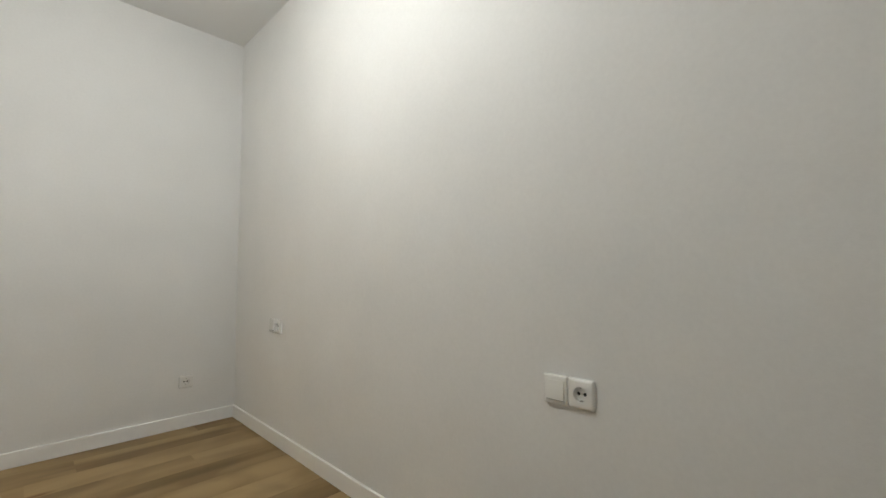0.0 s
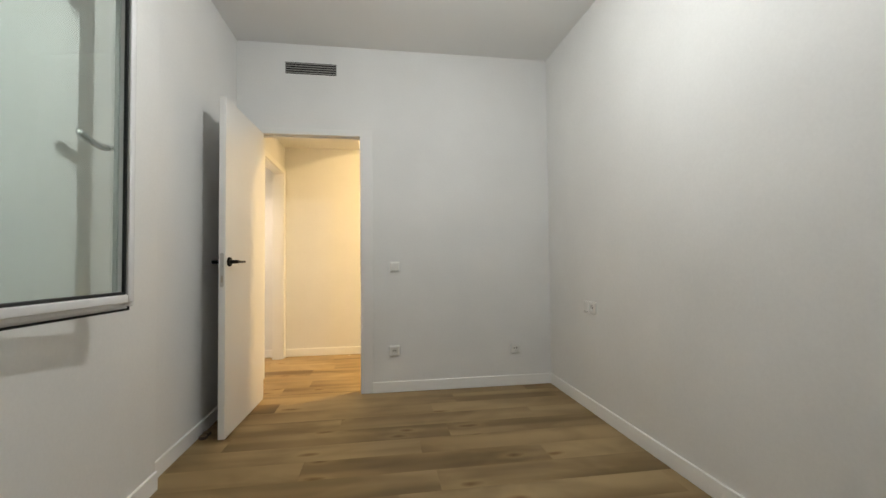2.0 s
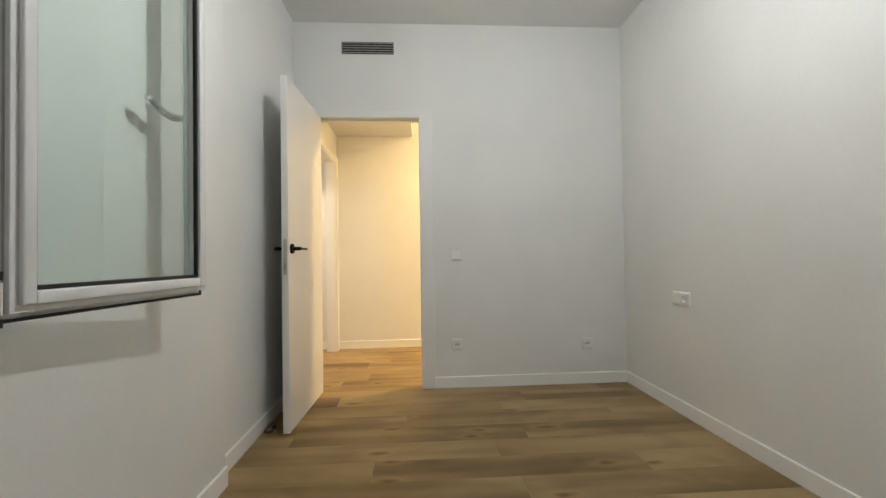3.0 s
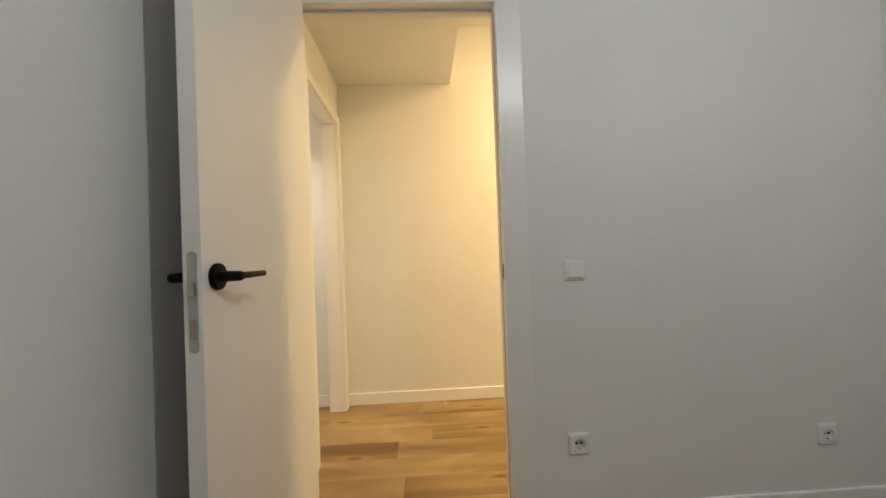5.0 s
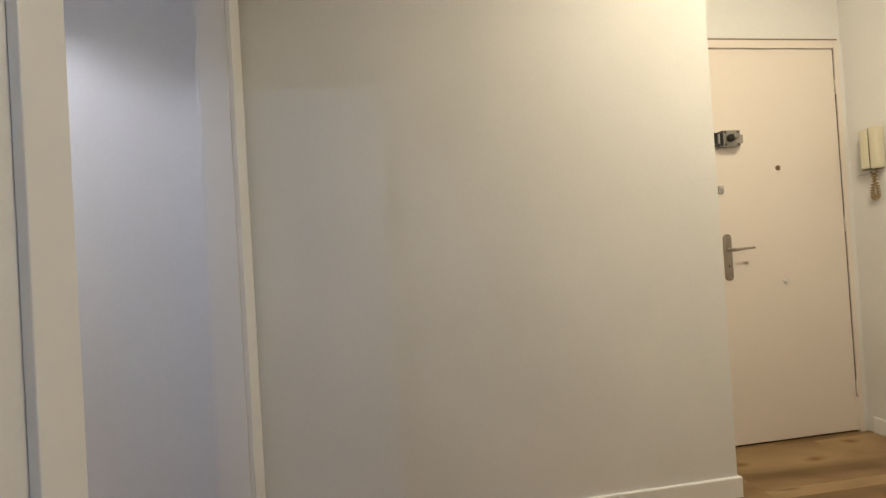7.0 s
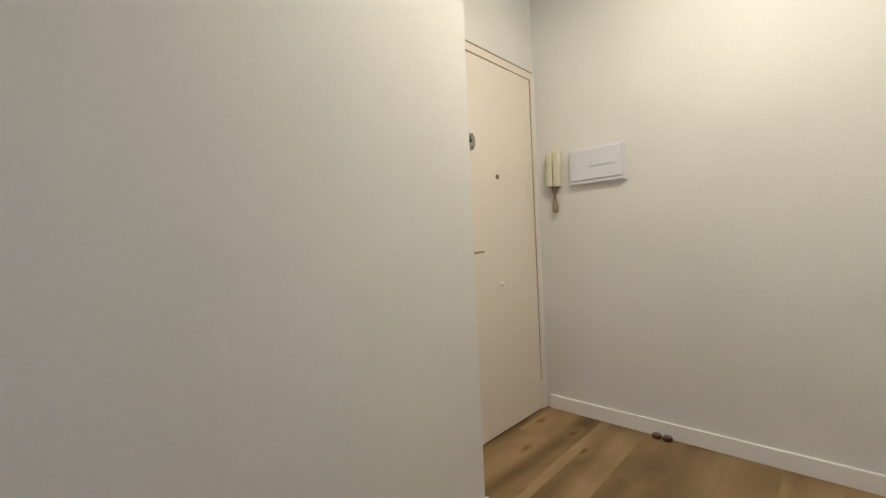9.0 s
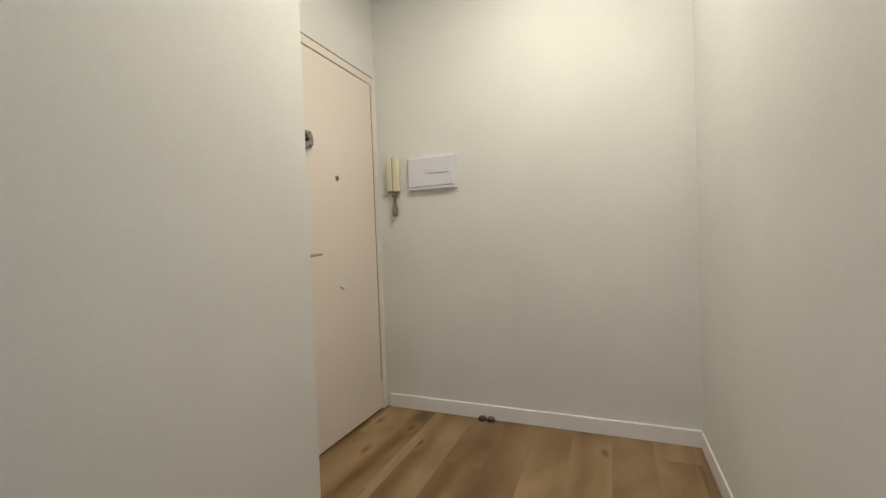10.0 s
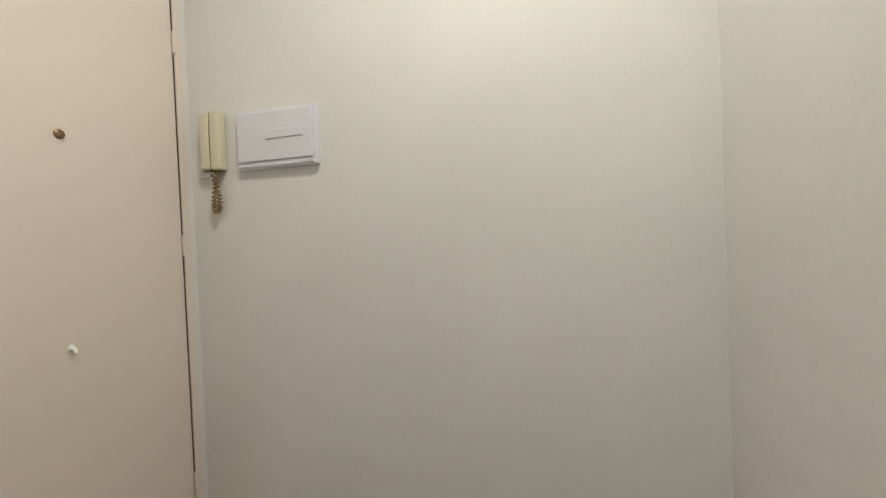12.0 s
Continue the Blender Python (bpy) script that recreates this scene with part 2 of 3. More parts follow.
def tube(points, radius, steps=12, flat=1.0):
    """A round rod swept along points; radius may be a list."""
    bm = bmesh.new()
    pts = [Vector(p) for p in points]
    radii = radius if isinstance(radius, (list, tuple)) else [radius] * len(pts)
    rings, up = [], None
    for k, p in enumerate(pts):
        d = (pts[min(k + 1, len(pts) - 1)] - pts[max(k - 1, 0)]).normalized()
        if up is None:
            up = d.orthogonal().normalized()
        up = (up - d * up.dot(d)).normalized()
        side = d.cross(up)
        rings.append([bm.verts.new(p + (up * math.cos(a) + side * math.sin(a) * flat) * radii[k])
                      for a in (2 * math.pi * j / steps for j in range(steps))])
    for a, b in zip(rings, rings[1:]):
        for j in range(steps):
            bm.faces.new((a[j], a[(j + 1) % steps], b[(j + 1) % steps], b[j]))
    bm.faces.new(rings[0][::-1])
    bm.faces.new(rings[-1])
    bmesh.ops.recalc_face_normals(bm, faces=bm.faces[:])
    return bm


def capsule_plate(w, h, d, bevel=0.0015, steps=10, r=None):
    """An upright plate with rounded ends in the xz plane, depth d towards -y, base at y = 0."""
    r = r or w / 2
    bm = bmesh.new()
    ring = []
    for cx, cz, a0 in ((w / 2 - r, h / 2 - r, 0), (-w / 2 + r, h / 2 - r, 90), (-w / 2 + r, -h / 2 + r, 180), (w / 2 - r, -h / 2 + r, 270)):
        for k in range(steps + 1):
            a = radians(a0 + 90 * k / steps)
            ring.append((cx + r * math.cos(a), cz + r * math.sin(a)))
    layers = [(0, 0), (d - bevel, 0), (d, bevel)]
    loops = []
    for y, inset in layers:
        loops.append([bm.verts.new((x * (1 - inset / (w / 2)), -y, z * (1 - inset / (h / 2)))) for x, z in ring])
    for a, b in zip(loops, loops[1:]):
        for k in range(len(ring)):
            bm.faces.new((a[k], a[(k + 1) % len(ring)], b[(k + 1) % len(ring)], b[k]))
    bm.faces.new(loops[0])
    bm.faces.new(loops[-1][::-1])
    bmesh.ops.remove_doubles(bm, verts=bm.verts[:], dist=1e-6)
    bmesh.ops.recalc_face_normals(bm, faces=bm.faces[:])
    return bm


def part(name, bm, mat, parent=None, label="", smooth=False, at=None):
    """Link a bmesh as one mesh object, under a thing or a part when parent is given."""
    me = bpy.data.meshes.new(name)
    bmesh.ops.recalc_face_normals(bm, faces=bm.faces[:])
    bm.to_mesh(me)
    bm.free()
    me.materials.append(mat)
    if smooth:
        me.polygons.foreach_set("use_smooth", [True] * len(me.polygons))
        me.set_sharp_from_angle(angle=radians(40))
    ob = new(name, me)
    if at is not None:
        ob.matrix_basis = at
    if parent:
        ob.parent = parent
    if label:
        tagged(ob, label)
    return ob


def thing(name, m, label, category, group=""):
    e = new(name)
    e.matrix_basis = m
    e.empty_display_size = 0.05
    return tagged(e, label, category, group)


def setting(name, bm, mat, label, category):
    return tagged(part(name, bm, mat), label, category, kind="structure")


# ---- large structure ----
T = 0.12
W_LO, W_HI, WZ_LO, WZ_HI = -3.60, -2.335, 0.86, 2.06   # window opening along y and z
setting("wall_window", boxes(
    ((X_LEFT - T, Y_STEP, 0), (X_LEFT, T_DOOR, Z_CEIL)),
    ((X_LEFT - T, W_HI, 0), (X_LEFT_NEAR, Y_STEP, Z_CEIL)),
    ((X_LEFT - T, W_LO, 0), (X_LEFT_NEAR, W_HI, WZ_LO)),
    ((X_LEFT - T, W_LO, WZ_HI), (X_LEFT_NEAR, W_HI, Z_CEIL)),
    ((X_LEFT - T, Y_BACK, 0), (X_LEFT_NEAR, W_LO, Z_CEIL))), M_WALL, "smooth white painted wall with a window opening", "wall")
F = 0.03   # frame thickness set into the wall
setting("wall_door", boxes(
    ((X_LEFT, 0, 0), (OPEN_X - F, T_DOOR, Z_CEIL)),
    ((OPEN_X - F, 0, OPEN_H + F), (OPEN_W + F, T_DOOR, Z_CEIL)),
    ((OPEN_W + F, 0, 0), (1.0, T_DOOR, Z_CEIL)),
    ((1.0, 0, 0), (X_RIGHT + T, Y_SIDE, Z_CEIL))), M_WALL, "white painted partition wall with a doorway", "wall")
setting("wall_right", boxes(((X_RIGHT, Y_BACK, 0), (X_RIGHT + T, 0, Z_CEIL))), M_WALL, "plain white painted bedroom wall", "wall")
setting("wall_back", boxes(((X_LEFT - T, Y_BACK - T, 0), (X_RIGHT + T, Y_BACK, Z_CEIL))), M_WALL, "plain white bedroom end wall", "wall")
P_LO, P_HI, P_TOP = 0.606, 1.345, 2.018   # passage opening in the hall's side wall
P_BACK = -1.7
setting("wall_passage", boxes(
    ((X_HALL - 0.092, T_DOOR, 0), (X_HALL, P_LO - 0.05, Z_CEIL)),
    ((X_HALL - 0.092, P_HI + 0.05, 0), (X_HALL, Y_HALL, Z_CEIL)),
    ((X_HALL - 0.092, P_LO - 0.05, P_TOP + 0.05), (X_HALL, P_HI + 0.05, Z_CEIL))), M_WALL, "white hall wall pierced by a cased passage", "wall")
setting("wall_hall", boxes(((P_BACK, Y_HALL, 0), (X_EDGE, Y_HALL + T, Z_CEIL)),
    ((X_EDGE - T, Y_HALL + T, 0), (X_EDGE, Y_ENT, Z_CEIL))), M_WALL, "long white hall wall ending in a corner", "wall")
D_LO, D_HI, D_TOP = 2.02, 2.772, 2.078   # entrance leaf
setting("wall_entrance", boxes(
    ((X_EDGE - T, Y_ENT, 0), (D_LO - 0.055, Y_ENT + T, Z_CEIL)),
    ((2.806, Y_ENT - 0.008, 0), (X_END, Y_ENT + T, D_TOP + 0.05)),
    ((D_LO - 0.055, Y_ENT, 0), (D_LO - 0.032, Y_ENT + T, D_TOP + 0.05)),
    ((D_LO - 0.055, Y_ENT, D_TOP + 0.05), (X_END, Y_ENT + T, Z_CEIL)),
    ((D_LO - 0.032, Y_ENT + 0.10, 0), (2.806, Y_ENT + T, D_TOP + 0.05))), M_WALL, "white wall round the entrance door", "wall")
wall_end = setting("wall_end", boxes(((X_END, -0.1, 0), (X_END + T, Y_ENT + T, Z_CEIL))), M_WALL, "white hall end wall with intercom", "wall")
setting("wall_side", boxes(((X_RIGHT + T, -0.09, 0), (X_END, Y_SIDE, Z_CEIL))), M_WALL, "white side wall of the entrance", "wall")
setting("wall_passage_back", boxes(((P_BACK - T, T_DOOR, 0), (P_BACK, Y_HALL + T, Z_CEIL)),
    ((P_BACK, T_DOOR, 0), (X_HALL - 0.092, T_DOOR + 0.1, Z_CEIL))), M_WALL, "plain white walls of the passage", "wall")
tagged(part("ceiling", boxes(
    ((X_LEFT - T, Y_BACK - T, Z_CEIL), (X_RIGHT + T, T_DOOR, Z_CEIL + 0.1)),
    ((P_BACK - T, T_DOOR, Z_CEIL), (X_END + T, Y_ENT + T, Z_CEIL + 0.1)),
    ((X_RIGHT + T, -0.1, Z_CEIL), (X_END + T, T_DOOR, Z_CEIL + 0.1)),
    ), M_CEIL), "flat white painted plaster ceiling", "ceiling", kind="structure")
setting("ceiling_soffit", boxes(((X_HALL, T_DOOR, Z_SOFFIT), (X_SOFFIT, Y_HALL, Z_CEIL - 0.004))), M_WALL, "lowered white plaster soffit over the hall", "soffit")
setting("ceiling_passage", boxes(((P_BACK, T_DOOR + 0.1, 2.36), (X_HALL - 0.092, Y_HALL, 2.40))), M_CEIL, "white passage ceiling", "ceiling")


part("paint_ridge", tube([(X_END, 1.50, 2.262), (X_END - 0.001, 1.515, 2.261), (X_END - 0.0014, 1.535, 2.259), (X_END - 0.001, 1.555, 2.258), (X_END, 1.565, 2.256)],
                         [0.0008, 0.0016, 0.0020, 0.0016, 0.0008], 8), M_WALL, wall_end, "small raised ridge of wall paint", True)


# ---- baseboards ----
def baseboard(lo, hi, face):
    """One run of baseboard with an eased top edge. face: the side that shows, as (axis, sign)."""
    bm = box(bmesh.new(), (lo[0], lo[1], 0.002), (hi[0], hi[1], BASE_H))
    ax, sg = face
    top = [e for e in bm.edges if all(abs(v.co.z - BASE_H) < 1e-6 for v in e.verts)
           and all(abs(v.co[ax] - (hi[ax] if sg > 0 else lo[ax])) < 1e-6 for v in e.verts)]
    bmesh.ops.bevel(bm, geom=top, offset=0.004, segments=3, affect="EDGES", profile=0.5)
    return setting("baseboard", bm, M_BASE, "low white lacquered baseboard along the wall", "baseboard")


BT = BASE_T
baseboard((0.802, -BT, 0), (X_RIGHT, 0, 0), (1, -1))
baseboard((X_RIGHT - BT, Y_BACK, 0), (X_RIGHT, -BT, 0), (0, -1))
baseboard((X_LEFT, Y_STEP + 0.0, 0), (X_LEFT + BT, -0.0, 0), (0, 1))
baseboard((X_LEFT_NEAR, Y_BACK, 0), (X_LEFT_NEAR + BT, Y_STEP, 0), (0, 1))
baseboard((X_LEFT_NEAR + BT, Y_BACK, 0), (X_RIGHT - BT, Y_BACK + BT, 0), (1, 1))
baseboard((X_HALL, Y_HALL - BT, 0), (X_EDGE + BT, Y_HALL, 0), (1, -1))
baseboard((P_BACK, Y_HALL - BT, 0), (X_HALL - 0.092, Y_HALL, 0), (1, -1))
baseboard((X_HALL, T_DOOR, 0), (X_HALL + BT, P_LO - 0.092, 0), (0, 1))
baseboard((X_EDGE, Y_HALL, 0), (X_EDGE + BT, Y_ENT, 0), (0, 1))
baseboard((X_END - BT, Y_SIDE + 0.008, 0), (X_END, Y_ENT - 0.04, 0), (0, -1))
baseboard((1.0, Y_SIDE, 0), (X_END - BT, Y_SIDE + 0.008, 0), (1, 1))


# ---- door frames ----
door_frame = tagged(new("door_1"), "white lacquered door frame lining the bedroom doorway", "door frame", kind="structure")
JY = T_DOOR + 0.004
for sx, x0 in ((1, OPEN_W), (-1, OPEN_X)):
    a, b = sorted((x0, x0 + sx * (F - 0.001)))
    part("jamb", block((a, -0.003, 0), (b, JY, OPEN_H), 0.0015), M_TRIM, door_frame)
    if sx > 0:
        part("door_stop_strip", block((x0 - 0.003, 0.046, 0), (x0, JY, OPEN_H - 0.012), 0.001), M_TRIM, door_frame)
        part("seal", block((x0 - 0.0025, 0.039, 0), (x0, 0.0455, OPEN_H - 0.012), 0.001), M_GROOVE, door_frame, "grey rubber door seal")
    else:
        # hinge side: no real seal, a grey strip paints the gap's shade
        part("seal", block((x0 - 0.001, -0.001, 0.002), (x0 + 0.003, 0.020, OPEN_H), 0.0008), M_SLAT, door_frame, "grey strip standing in for shade in the hinge gap")
    for y0, y1 in ((-0.0036, 0.0), (JY - 0.004, JY + 0.004)):
        a, b = sorted((x0 + sx * 0.018, x0 + sx * 0.098))
        part("casing", block((a, y0, 0), (b, y1, OPEN_H + 0.050), 0.0015), M_TRIM, door_frame)
part("head", block((OPEN_X - F + 0.001, -0.003, OPEN_H), (OPEN_W + F - 0.001, JY, OPEN_H + F - 0.001), 0.0015), M_TRIM, door_frame)
part("door_stop_strip", block((OPEN_X, 0.046, OPEN_H - 0.012), (OPEN_W, JY, OPEN_H), 0.002), M_TRIM, door_frame)
for y0, y1 in ((-0.0036, 0.0), (JY - 0.004, JY + 0.004)):
    part("casing", block((OPEN_X - 0.018, y0, OPEN_H + 0.018), (OPEN_W + 0.018, y1, OPEN_H + 0.050), 0.0015), M_TRIM, door_frame)
strike = part("strike_plate", capsule_plate(0.020, 0.066, 0.0015, 0.0005), M_STEEL, door_frame, "brushed steel strike plate",
              at=pose(OPEN_W - 0.0003, 0.016, 1.002, 0, 0, -90))
part("strike_hole", block((-0.0065, -0.0022, -0.026), (0.0065, -0.0005, 0.026), 0.0005), M_HOLE, strike)

passage_frame = tagged(new("door_2"), "white cased opening into the passage", "door frame", kind="structure")
for y0, y1 in ((P_LO - 0.05, P_LO), (P_HI, P_HI + 0.05)):
    part("jamb", block((X_HALL - 0.092, y0 + 0.001, 0), (X_HALL, y1 - 0.001, P_TOP + 0.05), 0.0015), M_TRIM, passage_frame)
part("head", block((X_HALL - 0.092, P_LO, P_TOP), (X_HALL, P_HI, P_TOP + 0.049), 0.0015), M_TRIM, passage_frame)
for x0, x1 in ((X_HALL + 0.0005, X_HALL + 0.016), (X_HALL - 0.104, X_HALL - 0.0925)):
    part("casing", block((x0, P_LO - 0.090, 0), (x1, P_LO - 0.004, P_TOP + 0.065), 0.002), M_TRIM, passage_frame)
    part("casing", block((x0, P_HI + 0.006, 0), (x1, P_HI + 0.100, P_TOP + 0.065), 0.002), M_TRIM, passage_frame)
    part("casing", block((x0, P_LO - 0.008, P_TOP + 0.008), (x1, P_HI + 0.008, P_TOP + 0.065), 0.002), M_TRIM, passage_frame)


# ---- bedroom door leaf, open against the window wall ----
def lever_handle(parent, side):
    """Round rose and round lever. side: +1 on the face that shows. Local: x along the leaf to the hinge, y out of the face."""
    part("rose", lathe([(0.0270, 0.0), (0.0283, 0.002), (0.0283, 0.010), (0.0265, 0.0125), (0.013, 0.0130)], 36, "y"), M_BLACK, parent, "round matt black rose", True)
    part("neck", lathe([(0.0115, 0.012), (0.0110, 0.040), (0.0105, 0.055), (0.008, 0.058)], 24, "y"), M_BLACK, parent, "", True)
    part("lever", tube([(-0.002, 0.048, 0), (0.012, 0.048, 0), (0.03, 0.0485, 0), (0.126, 0.050, 0), (0.129, 0.050, 0)],
                       [0.0085, 0.0090, 0.0074, 0.0068, 0.0052], 18), M_BLACK, parent, "slim matt black lever", True)


LEAF_W, LEAF_T, LEAF_H = 0.724, 0.038, 2.035
leaf = thing("bedroom_door", pose(-0.023, -0.012, 0.008, 0, 0, -91.9), "white lacquered flush door standing wide open, black lever handles", "door")
part("panel", block((0, -LEAF_T, 0), (LEAF_W, 0, LEAF_H), 0.0015), M_LEAF, leaf)
latch = part("latch_plate", capsule_plate(0.020, 0.204, 0.0012, 0.0004), M_STEEL, leaf, "rounded brushed steel latch plate",
             at=pose(LEAF_W, -LEAF_T / 2, 0.994, 0, 0, 90))
part("latch_bolt", block((-0.006, -0.0102, 0.012), (0.006, -0.001, 0.040), 0.002), M_STEEL, latch)
part("dead_bolt", block((-0.006, -0.003, -0.075), (0.006, -0.001, -0.035), 0.0008), M_NICKEL, latch)
for side in (1, -1):
    h = part("handle", lathe([(0.012, 0.0), (0.012, 0.004)], 16, "y"), M_BLACK, leaf, "matt black lever handle",
             at=pose(LEAF_W - 0.050, 0.0 if side > 0 else -LEAF_T, 1.042) @ Matrix.Scale(-1, 4, (1, 0, 0)) @ (Matrix.Identity(4) if side > 0 else Matrix.Scale(-1, 4, (0, 1, 0))))
    lever_handle(h, side)
for z in (0.22, 1.02, 1.82):
    part("hinge", lathe([(0.007, 0), (0.007, 0.075)], 14), M_STEEL, leaf, "slim steel hinge", True, at=pose(-0.004, -LEAF_T - 0.003, z))


# ---- sockets and switches ----
def holed_plate(bm, cx, w, h, hole, depth, bevel):
    """A square plate face with a round well in it, facing -y."""
    n = 48
    outer, inner = [], []
    for k in range(n):
        a = 2 * math.pi * (k + 0.5) / n
        c, z = math.cos(a), math.sin(a)
        m = max(abs(c) / (w / 2), abs(z) / (h / 2))
        outer.append((cx + c / m, z / m))
        inner.append((cx + hole * c, hole * z))

    def ring(pts, y, inset=0.0):
        return [bm.verts.new((cx + (x - cx) * (1 - inset), y, z * (1 - inset))) for x, z in pts]

    loops = [ring(outer, 0), ring(outer, -depth + bevel)]
    for k in (1, 2, 3):
        a = k * math.pi / 6
        loops.append(ring(outer, -depth + bevel * (1 - math.sin(a)), bevel * (1 - math.cos(a)) * 2 / w))
    loops += [ring(inner, -depth), ring(inner, -0.0012)]
    for a, b in zip(loops, loops[1:]):
        for k in range(n):
            bm.faces.new((a[k], a[(k + 1) % n], b[(k + 1) % n], b[k]))
    bm.faces.new(loops[-1])


def plate(parent, w, hole_at=None):
    if hole_at is None:
        part("frame_plate", capsule_plate(w, 0.083, 0.0105, 0.007, 4, 0.006), M_PLASTIC, parent, smooth=True)
    elif w < 0.1:
        bm = bmesh.new()
        holed_plate(bm, 0.0, w, 0.083, 0.0205, 0.0135, 0.008)
        part("frame_plate", bm, M_PLASTIC, parent, smooth=True)
    else:
        bm = bmesh.new()
        holed_plate(bm, w / 4, w / 2, 0.083, 0.0205, 0.0135, 0.008)
        part("frame_plate", bm, M_PLASTIC, parent, smooth=True)
        part("frame_plate", block((-w / 2, -0.0126, -0.0415), (-0.0005, 0, 0.0415), 0.005, 3), M_PLASTIC, parent, smooth=True)


def socket_insert(parent, dx):
    for x in (-0.0095, 0.0095):
        part("pin_hole", lathe([(0.0050, -0.0012), (0.0050, -0.0022)], 12, "y"), M_HOLE, parent, at=pose(dx + x, 0, 0))
    part("screw", lathe([(0.0028, -0.0012), (0.0028, -0.0024)], 12, "y"), M_STEEL, parent, at=pose(dx, 0, 0))
    for z in (-0.0185, 0.0185):
        part("earth_clip", block((dx - 0.003, -0.0095, z - 0.0014), (dx + 0.003, -0.0015, z + 0.0014), 0.0004), M_LOCK, parent)


def rocker_insert(parent, dx, out=0.0):
    bm = block((dx - 0.028, -0.0125 - out, -0.028), (dx + 0.028, -0.0085 - out, 0.028), 0.001)
    for v in bm.verts:
        if v.co.y < -0.011 - out:
            v.co.y -= 0.0035 * (0.5 - v.co.z / 0.056)
    part("rocker", bm, M_PLASTIC, parent, "white rocker key")
    part("rocker_gap", block((dx - 0.0285, -0.0126 - out, -0.0302), (dx + 0.0285, -0.0090 - out, -0.0283)), M_SHADE, parent)


def wall_socket(m):
    e = thing("wall_socket", m, "square white plastic power socket on the white wall", "socket", "wall sockets")
    plate(e, 0.083, 0.0)
    socket_insert(e, 0)
    return e


def light_switch(m, label):
    e = thing("light_switch", m, label, "switch", "light switches")
    plate(e, 0.083)
    rocker_insert(e, 0)
    return e


sock = wall_socket(pose(0.972, 0, 0.327))
copy_thing(sock, pose(1.979, 0, 0.307))
combo = thing("switch_and_socket", pose(X_RIGHT, -2.651, 0.695, 0, 0, -90), "double white plate with a rocker switch and socket", "socket", "wall sockets")
plate(combo, 0.155, 0.0)
rocker_insert(combo, -0.0388, 0.0016)
socket_insert(combo, 0.03875)
copy_thing(combo, pose(X_RIGHT, -0.69, 0.711, 0, 0, -90))
sw = light_switch(pose(0.981, 0, 0.998), "square white light switch beside the bedroom door")
copy_thing(sw, pose(X_HALL, 0.343, 1.020, 0, 0, 90))["label"] = "square white light switch on the hall wall"


# ---- air vent above the door ----
vent = thing("air_vent", pose(0.33, 0, 2.578), "narrow dark slotted air-conditioning grille above the door", "vent")
VW, VH = 0.388, 0.092
part("duct", block((-VW / 2, -0.001, -VH / 2), (VW / 2, 0.001, VH / 2)), M_VENT, vent, "black duct behind the slats")
for k in range(5):
    z = -VH / 2 + VH * (k + 0.5) / 5
    part("slat", block((-VW / 2, -0.007, z - 0.0032), (VW / 2, -0.001, z + 0.0032), 0.001), M_SLAT, vent)
for x in (-VW / 2, VW / 2):
    part("end_strip", block((x - 0.0025, -0.006, -VH / 2), (x + 0.0025, -0.001, VH / 2), 0.0008), M_SLAT, vent)


# ---- window: fixed frame in the wall, one sash swung wide open ----
win = tagged(new("window_1"), "white plastic window frame set in the wall", "window", kind="structure")
FX0, FX1, FW = X_LEFT_NEAR - 0.075, -0.112, 0.062
for lo, hi in (((W_LO, WZ_LO), (W_HI, WZ_LO + FW)), ((W_LO, WZ_HI - FW), (W_HI, WZ_HI)),
               ((W_LO, WZ_LO + FW), (W_LO + FW, WZ_HI - FW)), ((W_HI - FW, WZ_LO + FW), (W_HI, WZ_HI - FW)),
               (((W_LO + W_HI) / 2 - 0.02, WZ_LO + FW), ((W_LO + W_HI) / 2 + 0.02, WZ_HI - FW))):
    part("window_frame", block((FX0, lo[0] + 0.0005, lo[1] + 0.0005), (FX1, hi[0] - 0.0005, hi[1] - 0.0005), 0.003), M_PVC, win)
part("frame_lip", block((FX1, W_HI - 0.026, WZ_LO), (FX1 + 0.010, W_HI, WZ_HI), 0.002), M_PVC, win)
part("frame_lip", block((FX1, W_LO, WZ_LO), (FX1 + 0.010, W_HI - 0.027, WZ_LO + 0.026), 0.002), M_PVC, win)
part("frame_seal", block((FX1, W_HI - 0.044, WZ_LO + 0.03), (FX1 + 0.006, W_HI - 0.032, WZ_HI - 0.02)), M_GASKET, win, "black rubber seal")
part("pane", block((FX0 + 0.03, W_LO + 0.05, WZ_LO + 0.05), (FX0 + 0.036, (W_LO + W_HI) / 2, WZ_HI - 0.05)), M_GLASS, win)


